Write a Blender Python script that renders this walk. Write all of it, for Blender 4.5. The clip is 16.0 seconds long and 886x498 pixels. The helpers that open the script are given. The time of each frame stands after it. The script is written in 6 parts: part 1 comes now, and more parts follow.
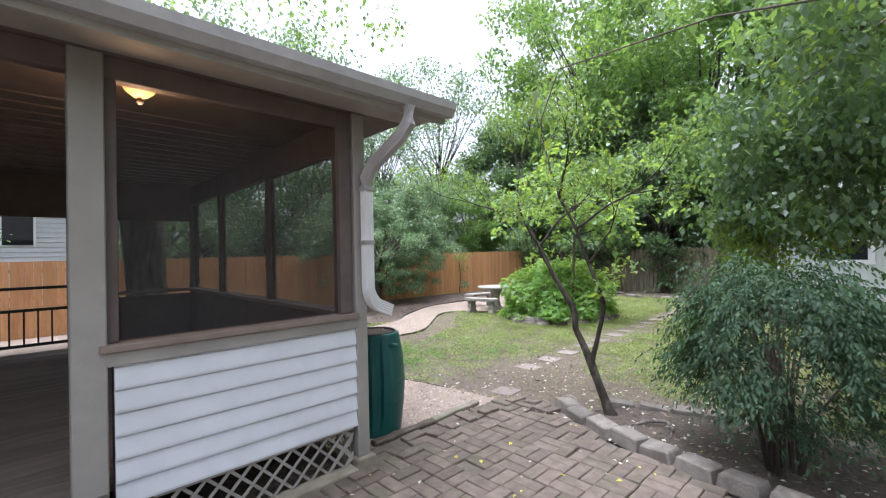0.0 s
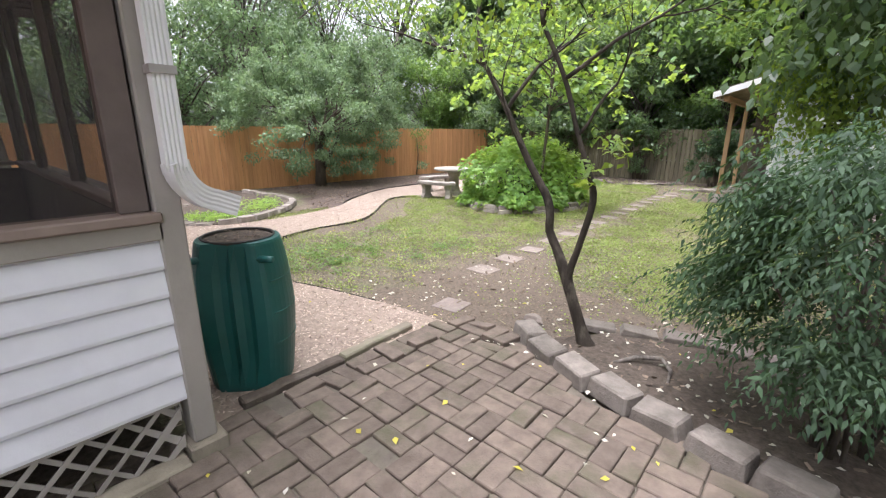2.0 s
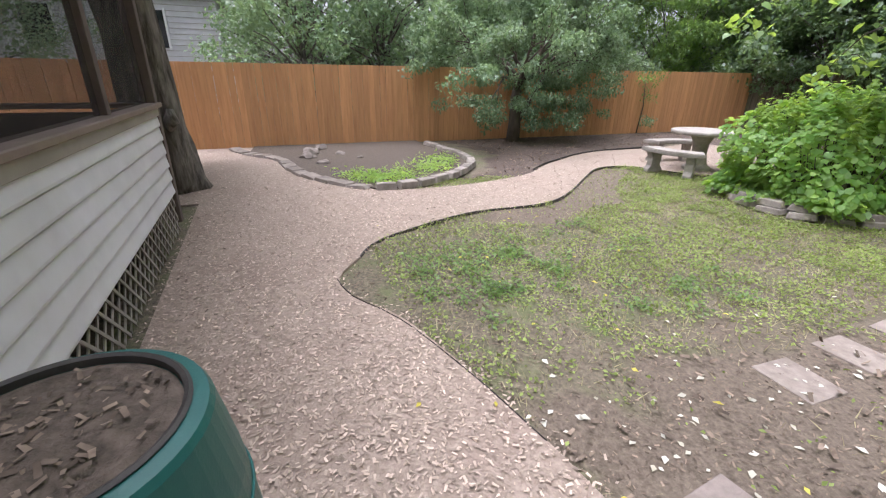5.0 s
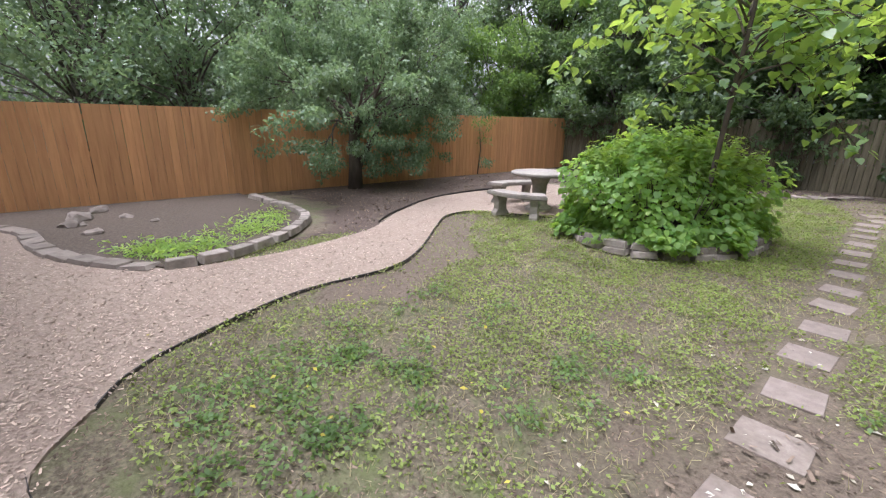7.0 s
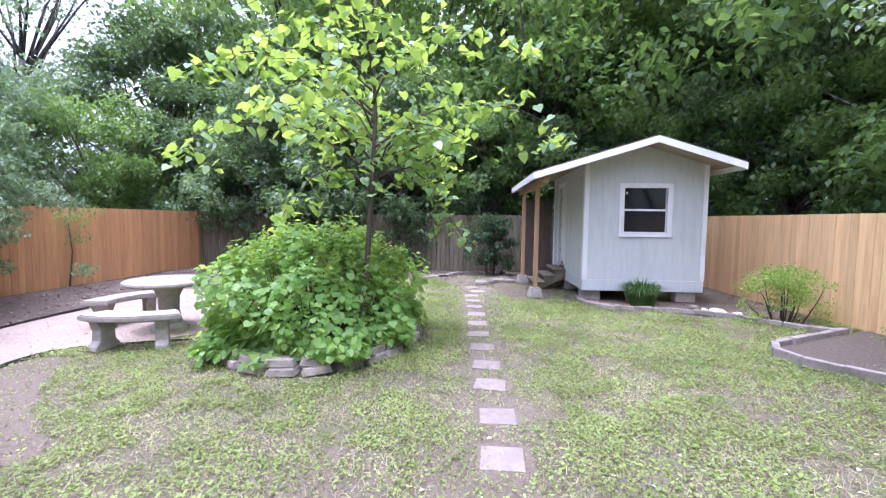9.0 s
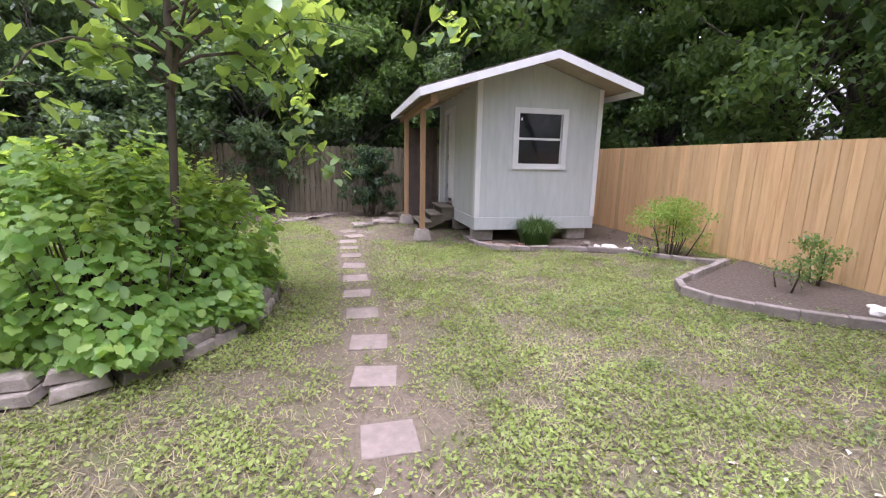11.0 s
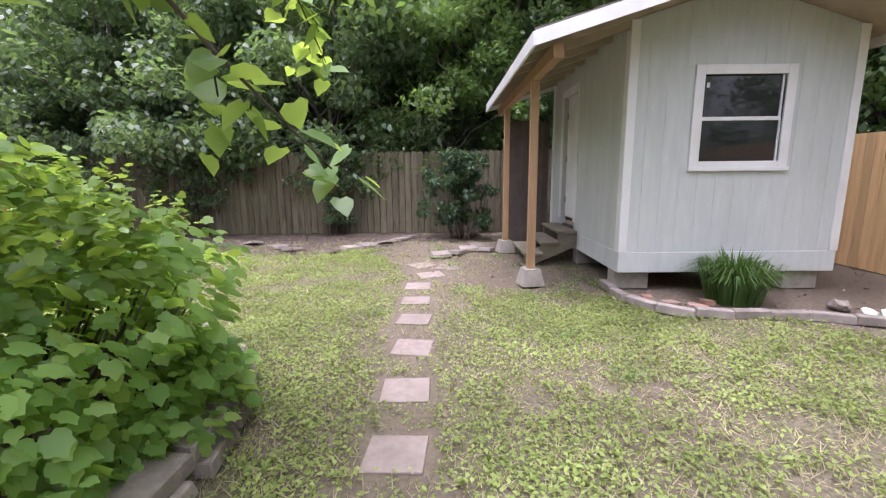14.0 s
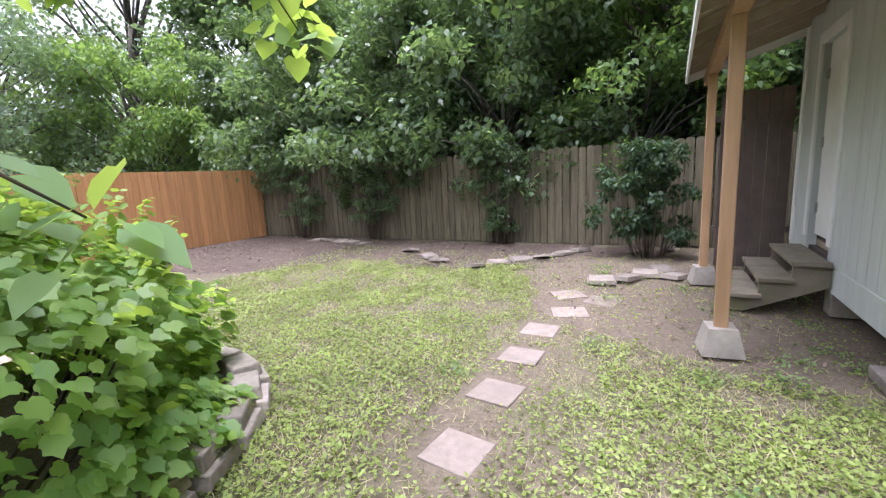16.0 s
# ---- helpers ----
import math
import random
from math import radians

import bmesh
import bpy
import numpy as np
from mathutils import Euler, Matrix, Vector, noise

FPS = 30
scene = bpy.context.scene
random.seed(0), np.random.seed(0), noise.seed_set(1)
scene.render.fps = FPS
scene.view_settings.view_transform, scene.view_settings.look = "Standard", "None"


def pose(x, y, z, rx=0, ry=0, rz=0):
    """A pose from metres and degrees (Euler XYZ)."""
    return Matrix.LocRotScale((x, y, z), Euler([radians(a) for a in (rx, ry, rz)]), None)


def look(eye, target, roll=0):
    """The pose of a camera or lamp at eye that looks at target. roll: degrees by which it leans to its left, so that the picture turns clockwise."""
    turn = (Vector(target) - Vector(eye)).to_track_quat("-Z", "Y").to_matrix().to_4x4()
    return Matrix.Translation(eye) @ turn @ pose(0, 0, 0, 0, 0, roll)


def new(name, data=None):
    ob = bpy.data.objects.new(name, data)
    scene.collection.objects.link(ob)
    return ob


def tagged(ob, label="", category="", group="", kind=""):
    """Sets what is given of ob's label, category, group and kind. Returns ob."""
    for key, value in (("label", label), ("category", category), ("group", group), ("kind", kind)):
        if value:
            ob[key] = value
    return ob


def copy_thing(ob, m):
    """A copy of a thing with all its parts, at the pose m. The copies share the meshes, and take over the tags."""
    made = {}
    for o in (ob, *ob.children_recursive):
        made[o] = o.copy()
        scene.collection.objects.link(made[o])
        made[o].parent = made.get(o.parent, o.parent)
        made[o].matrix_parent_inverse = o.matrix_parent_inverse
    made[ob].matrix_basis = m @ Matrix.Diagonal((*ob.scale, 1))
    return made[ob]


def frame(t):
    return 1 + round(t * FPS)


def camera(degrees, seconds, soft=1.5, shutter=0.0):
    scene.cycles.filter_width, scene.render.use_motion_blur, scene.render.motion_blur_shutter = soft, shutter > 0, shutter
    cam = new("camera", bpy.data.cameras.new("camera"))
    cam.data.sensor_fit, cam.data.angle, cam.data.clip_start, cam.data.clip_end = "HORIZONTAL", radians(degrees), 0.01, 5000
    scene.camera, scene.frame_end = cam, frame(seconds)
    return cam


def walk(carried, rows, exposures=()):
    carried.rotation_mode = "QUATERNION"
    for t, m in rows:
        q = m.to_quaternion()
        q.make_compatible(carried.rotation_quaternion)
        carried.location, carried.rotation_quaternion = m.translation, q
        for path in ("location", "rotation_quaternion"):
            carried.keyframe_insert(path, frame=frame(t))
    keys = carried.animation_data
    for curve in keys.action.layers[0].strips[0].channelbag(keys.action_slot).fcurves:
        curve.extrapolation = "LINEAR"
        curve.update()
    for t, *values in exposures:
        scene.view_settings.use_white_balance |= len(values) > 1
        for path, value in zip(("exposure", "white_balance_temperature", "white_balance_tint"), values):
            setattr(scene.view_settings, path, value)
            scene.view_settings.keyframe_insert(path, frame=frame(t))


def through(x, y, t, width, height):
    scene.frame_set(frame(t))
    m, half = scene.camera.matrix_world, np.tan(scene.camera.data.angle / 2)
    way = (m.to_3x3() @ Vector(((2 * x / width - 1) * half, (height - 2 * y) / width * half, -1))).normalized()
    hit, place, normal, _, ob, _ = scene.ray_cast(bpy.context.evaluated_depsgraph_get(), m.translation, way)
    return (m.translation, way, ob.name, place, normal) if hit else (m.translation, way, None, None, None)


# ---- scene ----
cam = camera(92.0, 16.0, soft=1.2)
ROWS = [
    (0.0, 0.115, 0.630, 1.806, 46.03, 0.55, 1.25),
    (0.5, -0.011, 0.878, 1.709, 42.78, -4.46, 0.27),
    (1.0, -0.265, 1.272, 1.681, 39.92, -10.37, 0.72),
    (1.5, -0.475, 1.591, 1.657, 39.35, -13.06, 0.68),
    (2.0, -0.788, 2.021, 1.666, 41.50, -15.22, -0.24),
    (2.5, -1.141, 2.263, 1.683, 42.64, -16.16, 0.27),
    (3.0, -1.574, 2.670, 1.671, 40.38, -15.67, 1.53),
    (3.5, -1.901, 2.915, 1.656, 40.71, -16.96, 1.57),
    (4.0, -2.269, 3.202, 1.647, 43.23, -18.78, 0.78),
    (4.2, -2.429, 3.341, 1.589, 47.44, -19.43, -0.24),
    (4.8, -2.693, 3.522, 1.594, 62.17, -21.26, -0.68),
    (5.3, -2.911, 3.663, 1.602, 74.78, -23.14, -0.75),
    (5.8, -3.128, 3.805, 1.609, 79.89, -24.53, -0.62),
    (6.3, -3.355, 3.949, 1.608, 73.81, -24.47, -0.49),
    (6.5, -3.476, 4.183, 1.579, 68.45, -22.77, -0.94),
    (7.0, -3.656, 4.347, 1.581, 48.05, -16.40, -0.83),
    (7.5, -3.858, 4.449, 1.604, 37.69, -13.44, -0.33),
    (8.0, -4.127, 4.771, 1.618, 25.41, -10.13, -0.89),
    (8.5, -4.166, 5.068, 1.617, 12.59, -4.82, -0.50),
    (9.0, -4.189, 5.318, 1.627, 3.38, -3.82, -0.74),
    (9.5, -4.187, 5.588, 1.563, -0.76, -6.72, -1.62),
    (10.0, -4.197, 5.951, 1.572, -6.47, -10.13, -0.99),
    (10.2, -4.176, 6.080, 1.553, -8.61, -10.72, -0.81),
    (10.9, -4.121, 6.677, 1.474, -12.69, -11.51, -1.04),
    (11.6, -4.002, 7.346, 1.394, -11.62, -12.54, -1.46),
    (12.3, -3.909, 8.037, 1.314, -9.05, -13.35, -1.83),
    (12.5, -3.887, 8.170, 1.307, -7.45, -13.44, -1.88),
    (13.0, -3.875, 8.607, 1.347, -5.64, -14.89, -0.80),
    (13.5, -3.814, 9.087, 1.356, -4.14, -13.10, 1.08),
    (14.0, -3.762, 9.573, 1.362, 0.07, -10.21, 0.60),
    (14.5, -3.672, 9.910, 1.379, 1.97, -11.11, 1.11),
    (15.0, -3.407, 10.262, 1.415, 13.37, -12.10, 1.22),
    (15.5, -3.235, 10.594, 1.406, 20.23, -11.25, 2.08),
    (16.0, -3.072, 10.999, 1.413, 27.89, -9.74, 2.90),
]
EXPOSURES = [(0.0, 1.33, 5650, 15), (1.0, 1.4, 6000, 16), (2.5, 1.42, 6100, 19), (4.0, 1.33, 5900, 20), (6.5, 0.98, 5950, 20), (7.5, 0.95, 5750, 20), (8.5, 1.5, 5350, 26), (9.5, 1.75, 5200, 36), (10.0, 1.52, 5500, 33), (12.5, 1.3, 5950, 32), (13.5, 1.4, 5950, 31), (14.5, 1.62, 5900, 28), (15.0, 1.52, 5900, 26), (16.0, 1.68, 5800, 24)]
walk(cam, [(t, pose(x, y, z, 90 + pitch, roll, yaw)) for t, x, y, z, yaw, pitch, roll in ROWS], EXPOSURES)

# ---- light ----
world = bpy.data.worlds.new("sky")
scene.world = world
world.use_nodes = True
wn = world.node_tree
sky = wn.nodes.new("ShaderNodeTexSky")
sky.sky_type, sky.sun_disc = "NISHITA", False
sky.sun_elevation, sky.sun_rotation = radians(82), radians(203)
sky.air_density, sky.dust_density, sky.ozone_density = 1.0, 6.0, 1.0
soften = wn.nodes.new("ShaderNodeHueSaturation")
soften.inputs["Saturation"].default_value = 0.18
soften.inputs["Value"].default_value = 1.12
wn.links.new(sky.outputs[0], soften.inputs["Color"])
wn.links.new(soften.outputs[0], wn.nodes["Background"].inputs["Color"])
wn.nodes["Background"].inputs["Strength"].default_value = 0.15
sun_data = bpy.data.lights.new("sun", "SUN")
sun_data.energy, sun_data.angle, sun_data.color = 1.0, radians(40), (1.0, 0.97, 0.93)
sun = new("sun", sun_data)
sun.matrix_world = look((-5.5, 5.5, 28), (-4, 9, 0))

# ---- materials ----
rng = np.random.default_rng(7)


def link_mix(nt, fac, a, b):
    m = nt.nodes.new("ShaderNodeMix")
    m.data_type = "RGBA"
    for sock, v in ((m.inputs[0], fac), (m.inputs[6], a), (m.inputs[7], b)):
        if hasattr(v, "links"):
            nt.links.new(v, sock)
        elif sock is m.inputs[0]:
            sock.default_value = v
        else:
            sock.default_value = (*v, 1)
    return m.outputs[2]


def noise_node(nt, vec, scale, detail=4.0, rough=0.6):
    n = nt.nodes.new("ShaderNodeTexNoise")
    n.inputs["Scale"].default_value, n.inputs["Detail"].default_value, n.inputs["Roughness"].default_value = scale, detail, rough
    nt.links.new(vec, n.inputs["Vector"])
    return n.outputs["Fac"]


def ramp(nt, fac, lo, hi):
    m = nt.nodes.new("ShaderNodeMapRange")
    m.inputs["From Min"].default_value, m.inputs["From Max"].default_value = lo, hi
    nt.links.new(fac, m.inputs["Value"])
    return m.outputs["Result"]


def surf(name, c1, c2, scale=6.0, c3=None, sscale=1.2, stain=(0.5, 0.75), rough=0.8, bump=0.3, bscale=60.0, rnd=0.0, stretch=(1, 1, 1), metal=0.0, coat=0.0, island=False):
    """A painted, wooden, stone or earthen surface: grain, stains, relief, and a shift of tone from piece to piece."""
    m = bpy.data.materials.new(name)
    m.use_nodes = True
    nt = m.node_tree
    p = nt.nodes["Principled BSDF"]
    tc = nt.nodes.new("ShaderNodeTexCoord")
    mp = nt.nodes.new("ShaderNodeMapping")
    mp.inputs["Scale"].default_value = stretch
    vec = tc.outputs["Object"]
    info = nt.nodes.new("ShaderNodeObjectInfo")
    geo = nt.nodes.new("ShaderNodeNewGeometry")
    chance = geo.outputs["Random Per Island"] if island else info.outputs["Random"]
    if rnd:
        shift = nt.nodes.new("ShaderNodeVectorMath")
        shift.operation = "MULTIPLY_ADD"
        nt.links.new(chance, shift.inputs[0])
        shift.inputs[1].default_value = (37.0, 23.0, 11.0)
        nt.links.new(vec, shift.inputs[2])
        vec = shift.outputs[0]
    nt.links.new(vec, mp.inputs["Vector"])
    vec = mp.outputs[0]
    col = link_mix(nt, ramp(nt, noise_node(nt, vec, scale), 0.32, 0.68), c1, c2)
    if c3:
        col = link_mix(nt, ramp(nt, noise_node(nt, vec, sscale, 5.0, 0.65), *stain), col, c3)
    if rnd:
        hs = nt.nodes.new("ShaderNodeHueSaturation")
        val = nt.nodes.new("ShaderNodeMapRange")
        val.inputs["To Min"].default_value, val.inputs["To Max"].default_value = 1 - rnd, 1 + rnd
        nt.links.new(chance, val.inputs["Value"])
        nt.links.new(val.outputs[0], hs.inputs["Value"])
        nt.links.new(col, hs.inputs["Color"])
        col = hs.outputs[0]
    nt.links.new(col, p.inputs["Base Color"])
    p.inputs["Roughness"].default_value, p.inputs["Metallic"].default_value = rough, metal
    p.inputs["Coat Weight"].default_value = coat
    if bump:
        b = nt.nodes.new("ShaderNodeBump")
        b.inputs["Strength"].default_value, b.inputs["Distance"].default_value = bump, 0.01
        nt.links.new(noise_node(nt, vec, bscale, 6.0), b.inputs["Height"])
        nt.links.new(b.outputs[0], p.inputs["Normal"])
    return m


def foliage(name, c1, c2, through=0.35, rough=0.5, glow=(0.25, 0.4, 0.05)):
    """Leaves that differ in tone, shine a little, and let light through."""
    m = bpy.data.materials.new(name)
    m.use_nodes = True
    nt = m.node_tree
    p = nt.nodes["Principled BSDF"]
    geo = nt.nodes.new("ShaderNodeNewGeometry")
    tc = nt.nodes.new("ShaderNodeTexCoord")
    col = link_mix(nt, geo.outputs["Random Per Island"], c1, c2)
    big = ramp(nt, noise_node(nt, tc.outputs["Object"], 1.4, 2.0), 0.3, 0.7)
    hs = nt.nodes.new("ShaderNodeHueSaturation")
    val = nt.nodes.new("ShaderNodeMapRange")
    val.inputs["To Min"].default_value, val.inputs["To Max"].default_value = 0.7, 1.3
    nt.links.new(big, val.inputs["Value"])
    nt.links.new(val.outputs[0], hs.inputs["Value"])
    nt.links.new(col, hs.inputs["Color"])
    nt.links.new(hs.outputs[0], p.inputs["Base Color"])
    p.inputs["Roughness"].default_value = rough
    tr = nt.nodes.new("ShaderNodeBsdfTranslucent")
    tr.inputs["Color"].default_value = (*glow, 1)
    mix = nt.nodes.new("ShaderNodeMixShader")
    mix.inputs[0].default_value = through
    nt.links.new(p.outputs[0], mix.inputs[1])
    nt.links.new(tr.outputs[0], mix.inputs[2])
    nt.links.new(mix.outputs[0], nt.nodes["Material Output"].inputs["Surface"])
    return m


soil = surf("soil", (0.053, 0.041, 0.031), (0.125, 0.098, 0.076), 28.0, (0.085, 0.066, 0.047), 1.0, bump=0.9, bscale=45, rough=0.95)
lawn_soil = surf("lawn soil", (0.07, 0.058, 0.04), (0.20, 0.172, 0.115), 34.0, (0.11, 0.13, 0.05), 2.6, (0.48, 0.7), bump=1.0, bscale=70, rough=0.95)
chip_bed = surf("wood chip bed", (0.25, 0.195, 0.155), (0.37, 0.295, 0.24), 26.0, (0.26, 0.195, 0.158), 1.3, bump=1.0, bscale=55, rough=0.95)
chip = surf("wood chip", (0.31, 0.24, 0.188), (0.52, 0.42, 0.345), 9.0, rough=0.9, bump=0.2, rnd=0.45, island=True)
brick_clay = surf("weathered clay brick", (0.10, 0.077, 0.06), (0.175, 0.136, 0.108), 9.0, (0.075, 0.075, 0.042), 2.2, (0.52, 0.72), bump=0.6, bscale=90, rough=0.85, rnd=0.15)
brick_joined = surf("weathered clay brick far", (0.10, 0.077, 0.06), (0.175, 0.136, 0.108), 9.0, (0.075, 0.075, 0.042), 2.2, (0.52, 0.72), bump=0.6, bscale=90, rough=0.85, rnd=0.15, island=True)
flag = surf("concrete paver", (0.205, 0.168, 0.147), (0.28, 0.232, 0.205), 14.0, (0.19, 0.158, 0.135), 3.0, bump=0.4, bscale=120, rough=0.9, rnd=0.1)
# Darker copy of the retaining block: the overhanging tree's shade put into colour.
bed_block = surf("concrete block toned for shade", (0.155, 0.135, 0.115), (0.245, 0.215, 0.185), 10.0, (0.10, 0.085, 0.07), 3.0, bump=0.9, bscale=60, rough=0.92, rnd=0.2)
block_stone = surf("retaining block", (0.21, 0.185, 0.16), (0.33, 0.29, 0.255), 10.0, (0.14, 0.12, 0.10), 3.0, bump=0.8, bscale=60, rough=0.92, rnd=0.15)
curb_stone = surf("edging concrete", (0.20, 0.175, 0.158), (0.29, 0.255, 0.23), 12.0, (0.14, 0.118, 0.1), 2.5, bump=0.5, bscale=90, rough=0.92, rnd=0.1)
rock_white = surf("pale limestone", (0.6, 0.57, 0.52), (0.75, 0.72, 0.68), 6.0, bump=0.6, bscale=30, rough=0.9)
rock_dark = surf("rough fieldstone", (0.17, 0.145, 0.125), (0.26, 0.225, 0.195), 7.0, (0.15, 0.12, 0.1), 3.0, bump=0.8, bscale=30, rough=0.92, rnd=0.2)
old_flag = surf("soil-stained paver", (0.20, 0.165, 0.14), (0.29, 0.245, 0.21), 14.0, (0.16, 0.13, 0.105), 3.0, bump=0.5, bscale=90, rough=0.95, rnd=0.1)
litter = surf("leaf litter", (0.09, 0.066, 0.048), (0.26, 0.20, 0.15), 9.0, rough=0.95, bump=0.2, rnd=0.5, island=True)
cast_stone = surf("cast concrete bench", (0.28, 0.255, 0.225), (0.38, 0.345, 0.305), 12.0, (0.19, 0.17, 0.15), 2.0, bump=0.4, bscale=100, rough=0.9)
cedar = surf("stained cedar board", (0.50, 0.25, 0.11), (0.60, 0.315, 0.14), 3.0, (0.43, 0.20, 0.086), 2.0, stretch=(6, 6, 0.5), rough=0.75, bump=0.25, bscale=30, rnd=0.13)
pine = surf("fresh pine board", (0.70, 0.45, 0.22), (0.80, 0.55, 0.29), 3.0, (0.60, 0.35, 0.16), 2.0, stretch=(6, 6, 0.5), rough=0.7, bump=0.25, bscale=30, rnd=0.12)
old_board = surf("weathered grey board", (0.105, 0.09, 0.058), (0.185, 0.163, 0.108), 3.0, (0.055, 0.047, 0.03), 1.6, stretch=(7, 7, 0.6), rough=0.92, bump=0.5, bscale=30, rnd=0.25)
deck_wood = surf("grey deck board", (0.115, 0.095, 0.082), (0.17, 0.145, 0.125), 3.0, (0.075, 0.065, 0.052), 1.6, stretch=(7, 0.7, 7), rough=0.8, bump=0.4, bscale=30, rnd=0.15)
mossy_wood = surf("mossy lumber", (0.17, 0.145, 0.11), (0.25, 0.22, 0.165), 5.0, (0.15, 0.155, 0.085), 2.0, (0.5, 0.7), rough=0.9, bump=0.4, rnd=0.12)
post_wood = surf("cedar post", (0.36, 0.22, 0.12), (0.46, 0.29, 0.165), 3.0, stretch=(6, 6, 0.5), rough=0.8, bump=0.3, bscale=30, rnd=0.15)
vinyl = surf("white vinyl siding", (0.62, 0.62, 0.66), (0.69, 0.69, 0.73), 4.0, (0.55, 0.54, 0.56), 0.8, rough=0.55, bump=0.08, bscale=80)
taupe = surf("taupe painted trim", (0.29, 0.265, 0.24), (0.35, 0.32, 0.29), 6.0, (0.21, 0.19, 0.165), 1.5, rough=0.65, bump=0.15, bscale=60)
rust_sill = surf("brown painted sill", (0.20, 0.15, 0.125), (0.25, 0.19, 0.16), 6.0, rough=0.7, bump=0.2)
dark_brown = surf("dark brown porch paint", (0.105, 0.08, 0.072), (0.14, 0.108, 0.096), 5.0, rough=0.8, bump=0.15)
gutter_grey = surf("weathered gutter", (0.34, 0.32, 0.32), (0.43, 0.41, 0.41), 6.0, (0.25, 0.22, 0.2), 1.5, rough=0.6, bump=0.1)
spout_white = surf("white aluminium spout", (0.66, 0.65, 0.66), (0.74, 0.73, 0.74), 6.0, (0.55, 0.53, 0.52), 2.0, rough=0.5, bump=0.05)
shingle = surf("asphalt shingle", (0.10, 0.085, 0.075), (0.17, 0.145, 0.13), 40.0, rough=0.95, bump=0.6, bscale=150, rnd=0.2)
shed_paint = surf("pale grey-green siding", (0.54, 0.575, 0.57), (0.60, 0.635, 0.63), 4.0, (0.51, 0.535, 0.525), 0.9, stretch=(4, 4, 0.6), rough=0.7, bump=0.2, bscale=70)
shed_trim = surf("white painted trim", (0.76, 0.77, 0.78), (0.82, 0.82, 0.83), 5.0, (0.68, 0.68, 0.66), 1.2, rough=0.6, bump=0.1)
raw_ply = surf("bare roof decking", (0.35, 0.29, 0.22), (0.44, 0.37, 0.29), 5.0, rough=0.85, bump=0.2)
green_plastic = surf("dark green plastic", (0.008, 0.075, 0.068), (0.012, 0.095, 0.085), 5.0, (0.03, 0.11, 0.10), 2.5, (0.58, 0.8), rough=0.42, bump=0.12, bscale=140)
blue_plastic = surf("blue plastic", (0.10, 0.19, 0.36), (0.13, 0.23, 0.42), 5.0, rough=0.5, bump=0.05)
black_edge = surf("black edging strip", (0.03, 0.028, 0.026), (0.05, 0.045, 0.04), 8.0, rough=0.7, bump=0.2)
black_iron = surf("black railing", (0.02, 0.02, 0.02), (0.03, 0.03, 0.03), 8.0, rough=0.5, bump=0.05, metal=0.4)
bark_dark = surf("smooth brown bark", (0.075, 0.058, 0.045), (0.12, 0.095, 0.075), 9.0, (0.16, 0.135, 0.11), 4.0, (0.55, 0.75), stretch=(1, 1, 0.4), rough=0.9, bump=0.8, bscale=40)
bark_grey = surf("rough grey bark", (0.10, 0.088, 0.076), (0.26, 0.23, 0.20), 9.0, (0.05, 0.042, 0.034), 5.0, (0.45, 0.62), stretch=(1.6, 1.6, 0.35), rough=0.95, bump=1.0, bscale=22)
bark_black = surf("dark knotty bark", (0.026, 0.02, 0.014), (0.07, 0.055, 0.041), 14.0, (0.105, 0.093, 0.074), 7.0, (0.55, 0.7), stretch=(1, 1, 0.5), rough=0.9, bump=0.9, bscale=45)
mortar = surf("sand and dirt bed", (0.10, 0.085, 0.07), (0.15, 0.13, 0.10), 9.0, (0.09, 0.105, 0.05), 1.2, rough=0.97, bump=0.8, bscale=60)
hinge_metal = surf("dull steel", (0.3, 0.3, 0.3), (0.4, 0.4, 0.4), 8.0, rough=0.4, bump=0.05, metal=0.8)

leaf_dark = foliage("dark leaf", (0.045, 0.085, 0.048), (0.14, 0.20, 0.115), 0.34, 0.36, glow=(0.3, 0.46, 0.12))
leaf_mid = foliage("mid leaf", (0.06, 0.12, 0.046), (0.165, 0.255, 0.10), 0.42, glow=(0.34, 0.52, 0.1))
leaf_grey = foliage("grey-green leaf", (0.07, 0.125, 0.075), (0.24, 0.33, 0.205), 0.36, glow=(0.32, 0.46, 0.18))
leaf_shrub = foliage("deep green leaflet", (0.013, 0.038, 0.017), (0.044, 0.086, 0.038), 0.16, 0.72, glow=(0.17, 0.32, 0.06))
leaf_bush = foliage("broad bush leaf", (0.1, 0.215, 0.068), (0.255, 0.395, 0.127), 0.5, 0.42, glow=(0.55, 0.76, 0.12))
# Yellow-green for young growth, and for sun painted on the bush top.
leaf_young_sunlit = foliage("young and sunlit bush leaf", (0.17, 0.28, 0.06), (0.29, 0.42, 0.12), 0.4, 0.5, glow=(0.5, 0.66, 0.08))
leaf_heart = foliage("heart leaf", (0.13, 0.235, 0.115), (0.22, 0.35, 0.165), 0.42, 0.34, glow=(0.56, 0.75, 0.1))
# Lighter yellow-green copy of the leaf; sun on the foliage put into colour.
leaf_sunlit = foliage("sunlit leaf", (0.08, 0.15, 0.035), (0.15, 0.235, 0.055), 0.42, 0.5, glow=(0.44, 0.58, 0.06))
clover = foliage("ground cover leaf", (0.14, 0.20, 0.05), (0.275, 0.345, 0.095), 0.3, 0.6, glow=(0.35, 0.45, 0.06))
dry_blade = foliage("dry grass blade", (0.27, 0.24, 0.13), (0.40, 0.36, 0.22), 0.2, 0.8, glow=(0.4, 0.36, 0.15))
